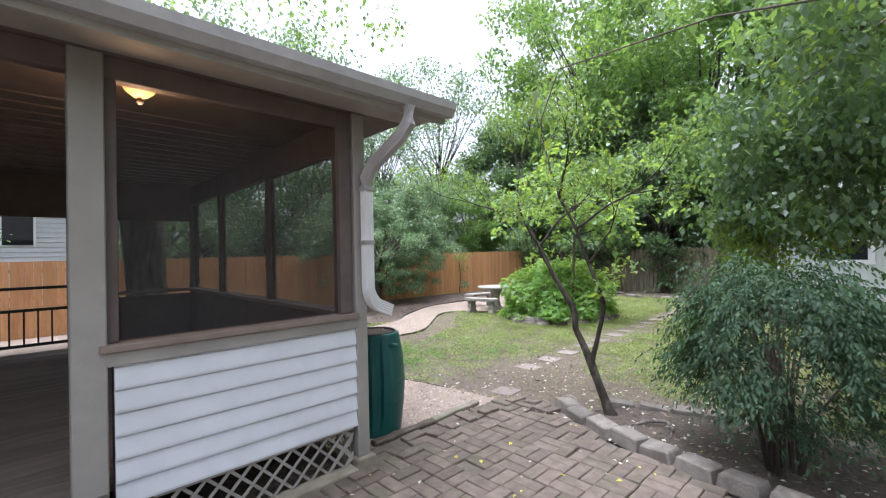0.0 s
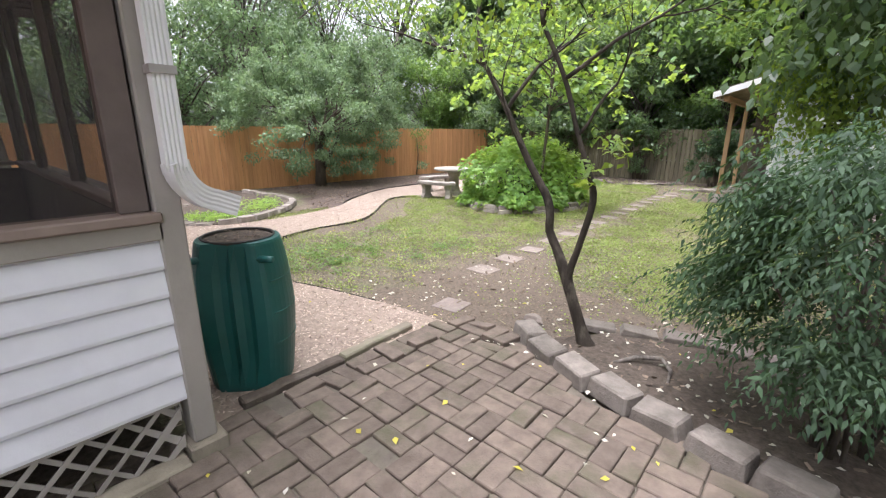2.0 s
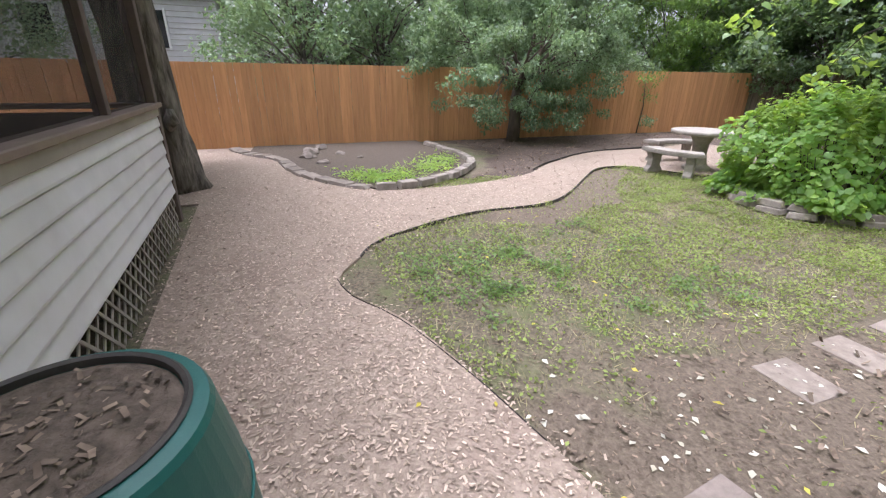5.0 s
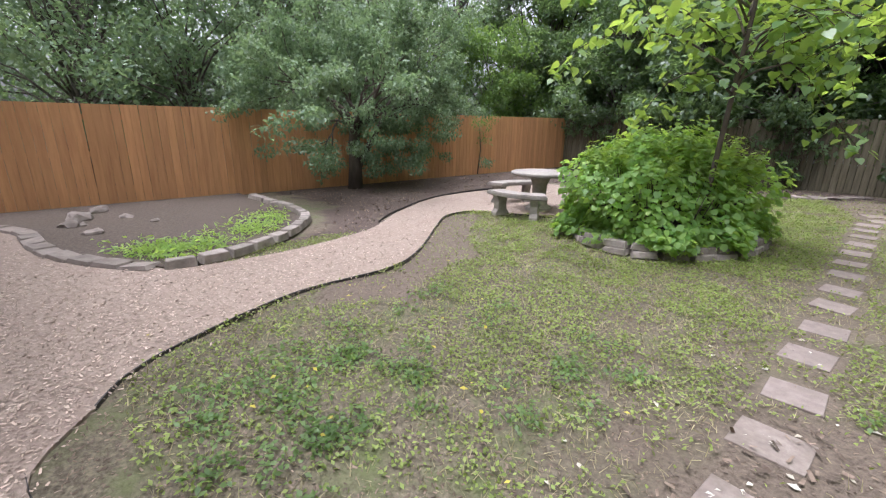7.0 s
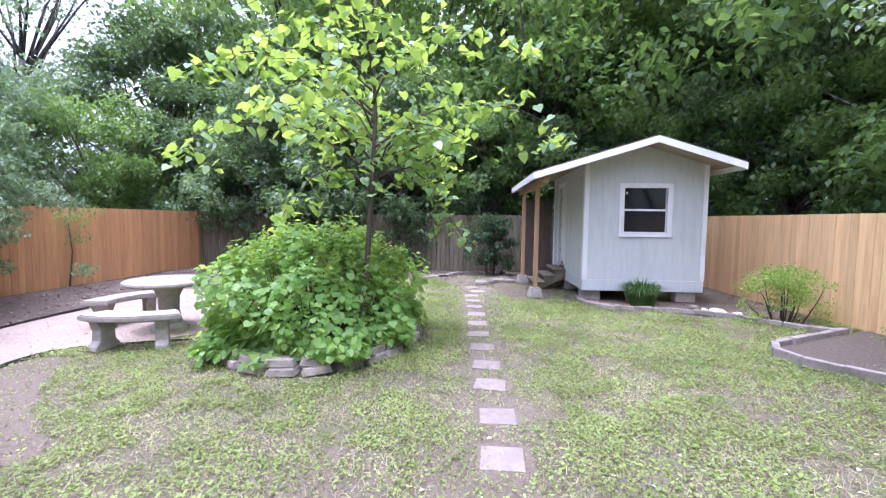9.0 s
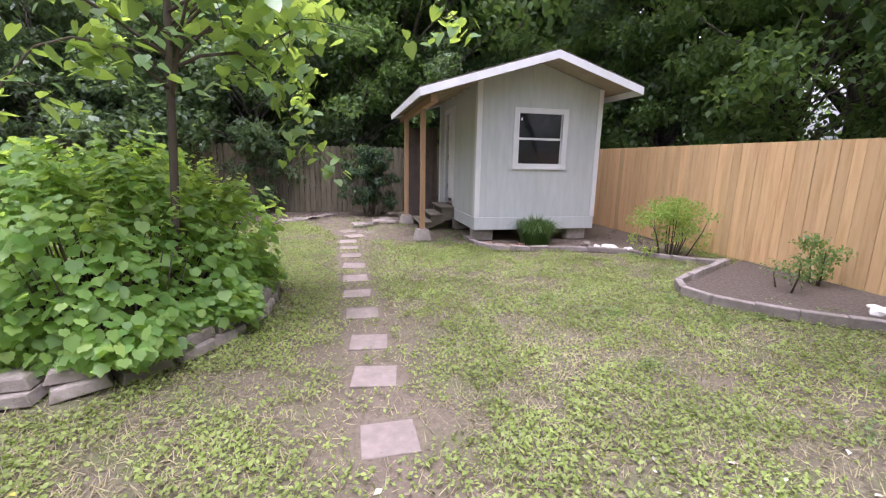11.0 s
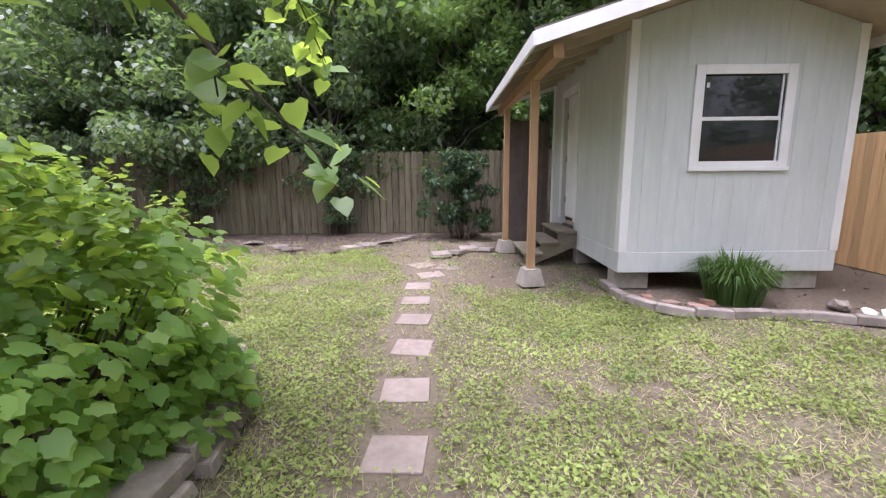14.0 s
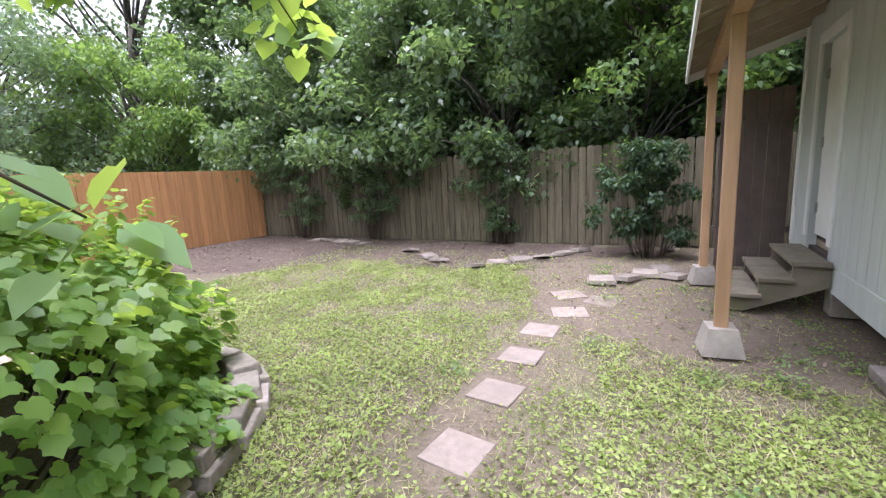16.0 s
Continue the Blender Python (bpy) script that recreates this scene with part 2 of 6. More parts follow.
blade = foliage("grass blade", (0.035, 0.085, 0.022), (0.08, 0.15, 0.035), 0.3, 0.45, glow=(0.2, 0.35, 0.05))
fallen = foliage("fallen pale leaf", (0.45, 0.42, 0.33), (0.72, 0.70, 0.62), 0.2, 0.7, glow=(0.5, 0.45, 0.25))
fallen_yellow = foliage("fallen yellow leaf", (0.5, 0.42, 0.05), (0.6, 0.52, 0.10), 0.3, 0.7, glow=(0.5, 0.45, 0.05))

glass = bpy.data.materials.new("window glass")
glass.use_nodes = True
gp = glass.node_tree.nodes["Principled BSDF"]
gp.inputs["Base Color"].default_value = (0.02, 0.022, 0.026, 1)
gp.inputs["Roughness"].default_value = 0.04
screen_mesh = bpy.data.materials.new("insect screen")
screen_mesh.use_nodes = True
sn = screen_mesh.node_tree
st = sn.nodes.new("ShaderNodeBsdfTransparent")
sd = sn.nodes.new("ShaderNodeMixShader")
sn.nodes["Principled BSDF"].inputs["Base Color"].default_value = (0.035, 0.033, 0.036, 1)
sn.nodes["Principled BSDF"].inputs["Roughness"].default_value = 0.7
sd.inputs[0].default_value = 0.27
sn.links.new(st.outputs[0], sd.inputs[1])
sn.links.new(sn.nodes["Principled BSDF"].outputs[0], sd.inputs[2])
sn.links.new(sd.outputs[0], sn.nodes["Material Output"].inputs["Surface"])
lamp_glow = bpy.data.materials.new("lit amber glass")
lamp_glow.use_nodes = True
lp = lamp_glow.node_tree.nodes["Principled BSDF"]
lp.inputs["Base Color"].default_value = (0.8, 0.5, 0.2, 1)
lp.inputs["Emission Color"].default_value = (1.0, 0.36, 0.08, 1)
lp.inputs["Emission Strength"].default_value = 0.9


# ---- mesh helpers ----
def mesh_of(name, verts, faces, material, smooth=False):
    me = bpy.data.meshes.new(name)
    me.from_pydata(verts, [], faces)
    me.materials.append(material)
    if smooth:
        me.polygons.foreach_set("use_smooth", [True] * len(me.polygons))
    me.update()
    return me


def polys(name, verts, size, material, count):
    """A mesh of count polygons, each of size corners, from an array of corners in order."""
    me = bpy.data.meshes.new(name)
    n = count * size
    me.vertices.add(n)
    me.vertices.foreach_set("co", np.ascontiguousarray(verts, dtype=np.float32).ravel())
    me.loops.add(n)
    me.loops.foreach_set("vertex_index", np.arange(n, dtype=np.int32))
    me.polygons.add(count)
    me.polygons.foreach_set("loop_start", np.arange(0, n, size, dtype=np.int32))
    me.polygons.foreach_set("loop_total", np.full(count, size, dtype=np.int32))
    me.materials.append(material)
    me.update(calc_edges=True)
    return me


def part(name, data, material, parent, label=""):
    """One mesh object under a thing or a part. data: a bmesh, or a mesh that is shared."""
    if isinstance(data, bmesh.types.BMesh):
        me = bpy.data.meshes.new(name)
        data.to_mesh(me)
        data.free()
        me.materials.append(material)
    else:
        me = data
    ob = new(name, me)
    if parent is not None:
        ob.parent = parent
    return tagged(ob, label)


def empty(name, at=(0, 0, 0), turn=0.0, label="", category="", group="", kind=""):
    ob = new(name)
    ob.matrix_basis = pose(*at, 0, 0, turn)
    ob.empty_display_size = 0.1
    return tagged(ob, label, category, group, kind)


def box(x0, x1, y0, y1, z0, z1, bevel=0.0, bm=None):
    bm = bm or bmesh.new()
    got = bmesh.ops.create_cube(bm, size=1.0)["verts"]
    for v in got:
        v.co = Vector((x0 + (v.co.x + 0.5) * (x1 - x0), y0 + (v.co.y + 0.5) * (y1 - y0), z0 + (v.co.z + 0.5) * (z1 - z0)))
    if bevel:
        edges = list({e for v in got for e in v.link_edges})
        bmesh.ops.bevel(bm, geom=edges, offset=bevel, segments=1, affect="EDGES")
    return bm


def prism(outline, axis, lo, hi):
    """A solid from a flat outline of (u, v) swept along an axis: 'x': (y, z), 'y': (x, z), 'z': (x, y)."""
    bm = bmesh.new()
    put = {"x": lambda u, v, w: (w, u, v), "y": lambda u, v, w: (u, w, v), "z": lambda u, v, w: (u, v, w)}[axis]
    a = [bm.verts.new(put(u, v, lo)) for u, v in outline]
    b = [bm.verts.new(put(u, v, hi)) for u, v in outline]
    bm.faces.new(a)
    bm.faces.new(b[::-1])
    for i in range(len(a)):
        j = (i + 1) % len(a)
        bm.faces.new((a[j], a[i], b[i], b[j]))
    bmesh.ops.recalc_face_normals(bm, faces=bm.faces)
    return bm


def tube(pts, radii, sides=8, bm=None, ragged=0.0):
    """A tapered limb along pts."""
    bm = bm or bmesh.new()
    rings, side = [], Vector((1, 0, 0))
    for i, p in enumerate(pts):
        p = Vector(p)
        d = (Vector(pts[min(i + 1, len(pts) - 1)]) - Vector(pts[max(i - 1, 0)])).normalized()
        side = (side - d * side.dot(d))
        side = side.normalized() if side.length > 1e-4 else d.orthogonal().normalized()
        up = d.cross(side)
        ring = []
        for k in range(sides):
            a = 2 * math.pi * k / sides
            r = radii[i] * (1 + ragged * noise.noise(p * 2.5 + Vector((math.cos(a), math.sin(a), 0)) * 1.7))
            ring.append(bm.verts.new(p + (side * math.cos(a) + up * math.sin(a)) * r))
        rings.append(ring)
    for a, b in zip(rings, rings[1:]):
        for k in range(sides):
            f = bm.faces.new((a[k], a[(k + 1) % sides], b[(k + 1) % sides], b[k]))
            f.smooth = True
    bm.faces.new(rings[0][::-1])
    bm.faces.new(rings[-1])
    return bm


def lathe(profile, sides=24, bm=None, capped=True):
    """A turned body from (radius, height) pairs."""
    bm = bm or bmesh.new()
    rings = []
    for r, z in profile:
        ring = []
        for k in range(sides):
            a = 2 * math.pi * (k + 0.5) / sides
            ring.append(bm.verts.new((r * math.cos(a), r * math.sin(a), z)))
        rings.append(ring)
    for a, b in zip(rings, rings[1:]):
        for k in range(sides):
            bm.faces.new((a[k], a[(k + 1) % sides], b[(k + 1) % sides], b[k]))
    if capped:
        bm.faces.new(rings[0][::-1])
        bm.faces.new(rings[-1])
    return bm


def wave(x, y, size, seed=0):
    """Smooth value noise from 0 to 1 over arrays."""
    table = np.random.default_rng(seed).random((64, 64))
    u, v = np.asarray(x) / size + 1000, np.asarray(y) / size + 1000
    i, j = np.floor(u).astype(int), np.floor(v).astype(int)
    a, b = u - i, v - j
    a, b = a * a * (3 - 2 * a), b * b * (3 - 2 * b)
    g = lambda p, q: table[(i + p) % 64, (j + q) % 64]
    return (g(0, 0) * (1 - a) + g(1, 0) * a) * (1 - b) + (g(0, 1) * (1 - a) + g(1, 1) * a) * b


def inside(poly, x, y):
    hit = np.zeros(len(x), bool)
    for (x0, y0), (x1, y1) in zip(poly, poly[1:] + poly[:1]):
        cross = (y0 > y) != (y1 > y)
        hit ^= cross & (x < (x1 - x0) * (y - y0) / ((y1 - y0) or 1e-9) + x0)
    return hit


LEAVES = {
    "lance": np.array([(0, 0, 0), (0.35, 0.17, 0.05), (1, 0, -0.08), (0.35, -0.17, 0.05)]),
    "oval": np.array([(0, 0, 0), (0.45, 0.30, 0.07), (1, 0, -0.08), (0.45, -0.30, 0.07)]),
    "broad": np.array([(0, 0, 0), (-0.1, 0.2, 0.05), (0.08, 0.44, 0.03), (0.3, 0.5, 0.0), (0.42, 0.42, 0.02), (0.62, 0.46, -0.05), (0.76, 0.22, -0.03), (1.02, 0, -0.12), (0.76, -0.22, -0.03), (0.62, -0.46, -0.05), (0.42, -0.42, 0.02), (0.3, -0.5, 0.0), (0.08, -0.44, 0.03), (-0.1, -0.2, 0.05)]),
    "heart": np.array([(0, 0, 0), (-0.10, 0.26, 0.05), (0.15, 0.50, 0.02), (0.55, 0.40, -0.04), (1.08, 0, -0.2), (0.55, -0.40, -0.04), (0.15, -0.50, 0.02), (-0.10, -0.26, 0.05)]),
    "blade": np.array([(0, 0.045, 0), (1, 0, 0.1), (0, -0.045, 0)]),
}


def leaf_mesh(name, at, heading, droop, size, shape, material, roll=None):
    """Leaves of one shape at many places: heading (turn about z), droop below the level, roll about the midrib."""
    t = LEAVES[shape]
    n = len(at)
    roll = rng.normal(0, 0.5, n) if roll is None else roll
    p = t[None, :, :] * np.asarray(size)[:, None, None]
    c, s = np.cos(roll)[:, None], np.sin(roll)[:, None]
    y, z = p[:, :, 1] * c - p[:, :, 2] * s, p[:, :, 1] * s + p[:, :, 2] * c
    x = p[:, :, 0]
    c, s = np.cos(droop)[:, None], np.sin(droop)[:, None]
    x, z = x * c + z * s, -x * s + z * c
    c, s = np.cos(heading)[:, None], np.sin(heading)[:, None]
    v = np.stack([x * c - y * s, x * s + y * c, z], 2) + np.asarray(at)[:, None, :]
    return polys(name, v, len(t), material, n)


# ---- ground ----
def spaced(lo, hi, inner_lo, inner_hi, step):
    mid = list(np.arange(inner_lo, inner_hi + 1e-6, step))
    out, d = [], step
    a, b = inner_lo, inner_hi
    left, right = [], []
    while a > lo or b < hi:
        d *= 1.6
        a, b = max(a - d, lo), min(b + d, hi)
        left.append(a), right.append(b)
    return sorted(set(left + mid + right))


BARE = [
    [(-9.2, 6.5), (-9.2, 7.8), (-10.0, 8.95), (-10.8, 10.7), (-10.85, 12.9), (-11.3, 14.7), (-9.5, 15.2), (-8.0, 17.0), (-5.5, 16.8), (-4.6, 17.2), (-3.6, 19.3), (-13.3, 19.3), (-13.9, 8.2), (-11.6, 8.25), (-10.3, 7.9)],
    [(-4.6, 15.2), (-3.6, 14.7), (-2.9, 14.5), (-2.1, 14.4), (-1.8, 13.9), (-0.9, 13.4), (0.4, 13.0), (0.9, 12.5), (1.9, 12.0), (2.2, 19.2), (-4.0, 19.2), (-4.8, 17.4)],
    [(-3.3, 4.6), (-2.3, 4.7), (-1.7, 5.6), (0.3, 5.8), (0.2, 6.2), (-1.9, 6.3), (-2.9, 6.5), (-3.4, 7.3), (-4.1, 7.2), (-4.3, 5.9), (-4.3, 4.7)],
    [(-7.4, 5.82), (-7.45, 7.0), (-7.85, 7.75), (-8.55, 8.6), (-9.15, 9.4), (-8.6, 9.9), (-8.0, 9.0), (-7.3, 7.9), (-6.9, 6.8), (-6.9, 5.9)],
    [(-3.2, 4.6), (-3.2, -3.0), (3.0, -3.0), (3.0, 4.4), (-2.4, 4.8)],
]
gx, gy = spaced(-400, 400, -14.5, 2.8, 0.1), spaced(-400, 400, 2.0, 19.6, 0.1)
gX, gY = np.meshgrid(gx, gy)
near = (gX > -15) & (gX < 3) & (gY > 1.5) & (gY < 20)
gZ = np.where(near, 0.03 * (wave(gX, gY, 0.9, 3) - 1) + 0.016 * (wave(gX, gY, 0.28, 4) - 1), -0.03)
jx, jy = gX + 0.5 * (wave(gX, gY, 0.35, 5) - 0.5) + 0.5 * (wave(gX, gY, 0.9, 6) - 0.5), gY + 0.5 * (wave(gX, gY, 0.35, 7) - 0.5) + 0.5 * (wave(gX, gY, 0.9, 8) - 0.5)
bare = np.zeros(gX.size)
for poly in BARE:
    bare = np.maximum(bare, inside(poly, jx.ravel(), jy.ravel()))
mulch = inside(BARE[0], jx.ravel(), jy.ravel()).astype(float)
bare = np.maximum(bare, 0.85 * np.exp(-((gX.ravel() + 3.67 + 0.029 * gY.ravel()) / 0.42) ** 2) * (gY.ravel() > 5.5) * (gY.ravel() < 15.5))
bare = np.maximum(bare, np.clip((wave(gX, gY, 1.1, 9) * 0.6 + wave(gX, gY, 0.4, 10) * 0.4).ravel() * 3 - 1.75, 0, 0.9))
gf = [(j * len(gx) + i, j * len(gx) + i + 1, (j + 1) * len(gx) + i + 1, (j + 1) * len(gx) + i) for j in range(len(gy) - 1) for i in range(len(gx) - 1)]
gm = mesh_of("ground", np.stack([gX.ravel(), gY.ravel(), gZ.ravel()], 1).tolist(), gf, lawn_soil, True)
gm.attributes.new("bare", "FLOAT", "POINT").data.foreach_set("value", bare.astype(np.float32))
gm.attributes.new("mulch", "FLOAT", "POINT").data.foreach_set("value", mulch.astype(np.float32))
ground = tagged(new("ground", gm), "thin patchy lawn over bare greyish soil", "ground", kind="structure")
nt = lawn_soil.node_tree
att = nt.nodes.new("ShaderNodeAttribute")
att.attribute_name = "bare"
tcg = nt.nodes.new("ShaderNodeTexCoord")
earth = link_mix(nt, ramp(nt, noise_node(nt, tcg.outputs["Object"], 32.0, 8.0, 0.7), 0.3, 0.7), (0.082, 0.063, 0.046), (0.20, 0.158, 0.119))
pb = nt.nodes["Principled BSDF"]
mixed = link_mix(nt, att.outputs["Fac"], pb.inputs["Base Color"].links[0].from_socket, earth)
att2 = nt.nodes.new("ShaderNodeAttribute")
att2.attribute_name = "mulch"
humus = link_mix(nt, ramp(nt, noise_node(nt, tcg.outputs["Object"], 34.0, 8.0, 0.7), 0.3, 0.7), (0.055, 0.04, 0.032), (0.12, 0.088, 0.07))
mixed = link_mix(nt, att2.outputs["Fac"], mixed, humus)
nt.links.new(mixed, pb.inputs["Base Color"])


def sheet(name, outline, z, material, label, category, thick=0.02):
    bm = prism(outline, "z", z - thick, z)
    bmesh.ops.triangulate(bm, faces=[f for f in bm.faces if len(f.verts) > 4])
    return tagged(part(name, bm, material, None), label, category, kind="structure")


def curve(points, step=0.12):
    """A smooth line through points, cut into even steps."""
    p = np.array(points, float)
    out = []
    for i in range(len(p) - 1):
        a, b, c, d = p[max(i - 1, 0)], p[i], p[i + 1], p[min(i + 2, len(p) - 1)]
        for t in np.linspace(0, 1, max(2, int(np.linalg.norm(c - b) / step)), endpoint=False):
            out.append(0.5 * (2 * b + (c - a) * t + (2 * a - 5 * b + 4 * c - d) * t * t + (3 * b - a - 3 * c + d) * t ** 3))
    out.append(p[-1])
    return [tuple(float(q) for q in o) for o in out]


PATH_RIGHT = curve([(-3.15, 4.72), (-4.06, 4.62), (-5.25, 4.35), (-5.72, 4.08), (-6.1, 4.02), (-6.5, 4.28), (-6.9, 4.62), (-7.4, 5.82), (-7.45, 7.0), (-7.85, 7.75), (-8.55, 8.6), (-9.15, 9.4), (-9.15, 10.05), (-8.6, 10.4)])
PATH_LEFT = curve([(-11.3, 14.6), (-10.8, 12.9), (-10.75, 10.7), (-9.95, 8.95), (-9.15, 7.8), (-8.8, 6.4), (-8.85, 5.3)])
CHIPS = PATH_RIGHT + [(-7.6, 11.3), (-7.9, 12.9), (-9.4, 14.4)] + PATH_LEFT + [(-10.4, 4.6), (-11.7, 4.6), (-13.9, 3.9), (-14.3, -3.0), (-9.0, -3.0), (-9.0, 2.7), (-3.2, 2.7), (-3.3, 3.3)]
sheet("wood_chip_path", CHIPS, 0.008, chip_bed, "pale tan wood chip path curving past the lawn", "path")
BED_LEFT = curve([(-8.98, 5.05), (-8.95, 5.55), (-9.25, 6.28), (-9.7, 6.85), (-10.3, 7.3), (-11.0, 7.45), (-11.8, 7.42), (-12.85, 7.35)])
sheet("soil_bed", BED_LEFT + [(-13.75, 7.3), (-13.85, 3.4), (-13.0, 3.3), (-12.0, 3.9), (-10.4, 4.2)], 0.03, soil, "bare brown soil bed with sparse weeds", "flower bed")
sheet("front_bed_soil", [(-2.35, 4.9), (-1.95, 4.65), (-1.5, 4.4), (-0.9, 4.27), (-0.3, 4.2), (2.1, 4.0), (2.1, 6.6), (1.2, 6.6), (0.3, 5.75), (-1.3, 5.75), (-1.85, 5.6)], 0.02, soil, "dark soil bed with leaf litter behind block edging", "flower bed")
sheet("right_bed_soil", [(-0.15, 11.05), (-0.28, 10.7), (-0.15, 10.25), (0.35, 9.75), (1.1, 9.2), (1.92, 8.65), (1.92, 12.1), (1.4, 11.85), (0.5, 11.4)], 0.03, soil, "greyish soil bed inside low concrete edging", "flower bed")
sheet("planter_soil", [(-6.14 + 1.1 * math.cos(a), 11.3 + 1.58 * math.sin(a)) for a in np.linspace(0, 2 * math.pi, 40, endpoint=False)], 0.09, soil, "dark soil inside the round stone planter", "flower bed", 0.1)


# ---- fences ----
def fence(name, a, b, board, label, width=0.14, height=1.83, uneven=0.0, dog=False, side=1, gap=0.004):
    """A board fence from a to b; boards face the yard, rails and posts stand behind."""
    a, b = Vector((*a, 0)), Vector((*b, 0))
    d = (b - a).normalized()
    turn = math.degrees(math.atan2(d.y, d.x))
    root = empty(name, a, turn, label, "fence")
    w, t = width - gap, 0.018
    top = [(0, 0), (w, 0), (w, height - 0.03), (w - 0.03, height), (0.03, height), (0, height - 0.03)] if dog else [(0, 0), (w, 0), (w, height), (0, height)]
    shared = []
    for k in range(3):
        bm = prism(top, "y", -t / 2, t / 2)
        bmesh.ops.bevel(bm, geom=[e for e in bm.edges if abs(e.verts[0].co.x - e.verts[1].co.x) < 1e-5 and abs(e.verts[0].co.z - e.verts[1].co.z) > 1], offset=0.003, segments=1, affect="EDGES")
        me = bpy.data.meshes.new("fence_board")
        bm.to_mesh(me)
        bm.free()
        me.materials.append(board)
        shared.append(me)
    local = random.Random(name)
    for i in range(int((b - a).length / width)):
        ob = part("fence_board", shared[i % 3], board, root)
        lift = local.uniform(-1, 1) * uneven
        ob.matrix_basis = pose(i * width, side * (0.02 + local.uniform(-0.003, 0.003)), lift - 0.01, 0, local.gauss(0, 0.15 + 6 * uneven), 0)
    n = int((b - a).length / 2.4) + 1
    for z in (0.3, 0.95, 1.6):
        part("rail", box(0, (b - a).length, -side * 0.03 - 0.02, -side * 0.03 + 0.018, z - 0.045, z + 0.045), board, root)
    for i in range(n):
        part("post", box(i * 2.4 - 0.045, i * 2.4 + 0.045, -side * 0.10 - 0.045, -side * 0.10 + 0.045, 0, height - 0.08, 0.004), board, root)
    return root


fence("cedar_fence", (-14.25, -7.0), (-13.25, 19.35), cedar, "tall orange-stained cedar board privacy fence", side=-1)
fence("weathered_fence", (-13.34, 19.4), (2.2, 19.4), old_board, "old grey weathered dog-eared board fence", width=0.145, uneven=0.015, dog=True, side=-1, gap=0.012)
fence("pine_fence", (1.98, 19.3), (1.98, 5.5), pine, "new pale yellow pine board privacy fence", side=-1)


# ---- shed ----
SX0, SX1, SY0, SY1 = -1.80, 0.61, 14.30, 17.4
shed = empty("garden_shed", (0, 0, 0), 0, "pale grey-green wooden garden shed with white trim and side porch", "shed")


def roof_z(x):
    return 3.27 - 0.305 * (-0.7 - x) if x < -0.7 else 3.27 - 0.305 * (x + 0.7)


def shed_panel(outline, axis, lo, hi, name="wall"):
    return part(name, prism(outline, axis, lo, hi), shed_paint, shed)


WX0, WX1, WZ0, WZ1 = -1.10, -0.08, 1.37, 2.41
front = tagged(new("wall"), "grooved vertical panel siding")
front.parent = shed
step = 0.2
for i in range(12):
    x0, x1 = SX0 + i * step, min(SX0 + (i + 1) * step - 0.0025, SX1)
    if x1 <= x0:
        continue
    spans = [(0.45, None)]
    if x1 > WX0 and x0 < WX1:
        spans = [(0.45, WZ0), (WZ1, None)]
    for lo, hi in spans:
        bm = prism([(x0, lo), (x1, lo), (x1, hi or roof_z(x1) - 0.06), (x0, hi or roof_z(x0) - 0.06)], "y", SY0, SY0 + 0.0055)
        part("siding_panel", bm, shed_paint, front)
part("backing", prism([(SX0 + 0.02, 0.5), (WX0, 0.5), (WX0, roof_z(WX0) - 0.08), (SX0 + 0.02, roof_z(SX0) - 0.08)], "y", SY0 + 0.006, SY0 + 0.09), shed_paint, front)
part("backing", prism([(WX1, 0.5), (SX1 - 0.02, 0.5), (SX1 - 0.02, roof_z(SX1) - 0.08), (WX1, roof_z(WX1) - 0.08)], "y", SY0 + 0.006, SY0 + 0.09), shed_paint, front)
part("backing", box(WX0, WX1, SY0 + 0.006, SY0 + 0.09, 0.5, WZ0), shed_paint, front)
part("backing", prism([(WX0, WZ1), (WX1, WZ1), (WX1, roof_z(WX1) - 0.08), (-0.7, roof_z(-0.7) - 0.08), (WX0, roof_z(WX0) - 0.08)], "y", SY0 + 0.006, SY0 + 0.09), shed_paint, front)
shed_panel([(SX0, 0.5), (SX1, 0.5), (SX1, roof_z(SX1) - 0.06), (-0.7, roof_z(-0.7) - 0.06), (SX0, roof_z(SX0) - 0.06)], "y", SY1 - 0.07, SY1)
shed_panel([(SY0 + 0.09, 0.5), (SY1 - 0.07, 0.5), (SY1 - 0.07, roof_z(SX1) - 0.08), (SY0 + 0.09, roof_z(SX1) - 0.08)], "x", SX1 - 0.07, SX1)
DY0, DY1, DZ0, DZ1 = 16.02, 16.74, 0.62, 2.50
LZ = roof_z(SX0) - 0.06
side_wall = tagged(new("wall"), "grooved vertical panel siding beside the shed door")
side_wall.parent = shed
y = SY0 + 0.022
while y < SY1 - 0.01:
    y1 = min(y + 0.196, SY1)
    if y1 > DY0 and y < DY1:
        for a, b2, lo, hi in ((y, y1, DZ1, LZ), (y, min(y1, DY0), 0.45, DZ1), (max(y, DY1), y1, 0.45, DZ1)):
            if b2 > a + 0.005:
                part("siding_panel", box(SX0, SX0 + 0.02, a, b2, lo, hi), shed_paint, side_wall)
    else:
        part("siding_panel", box(SX0, SX0 + 0.02, y, y1, 0.45, LZ), shed_paint, side_wall)
    y += 0.2
part("backing", box(SX0 + 0.021, SX0 + 0.08, SY0 + 0.09, DY0, 0.5, LZ - 0.02), shed_paint, side_wall)
part("backing", box(SX0 + 0.021, SX0 + 0.08, DY1, SY1 - 0.07, 0.5, LZ - 0.02), shed_paint, side_wall)
part("backing", box(SX0 + 0.021, SX0 + 0.08, DY0, DY1, DZ1, LZ - 0.02), shed_paint, side_wall)
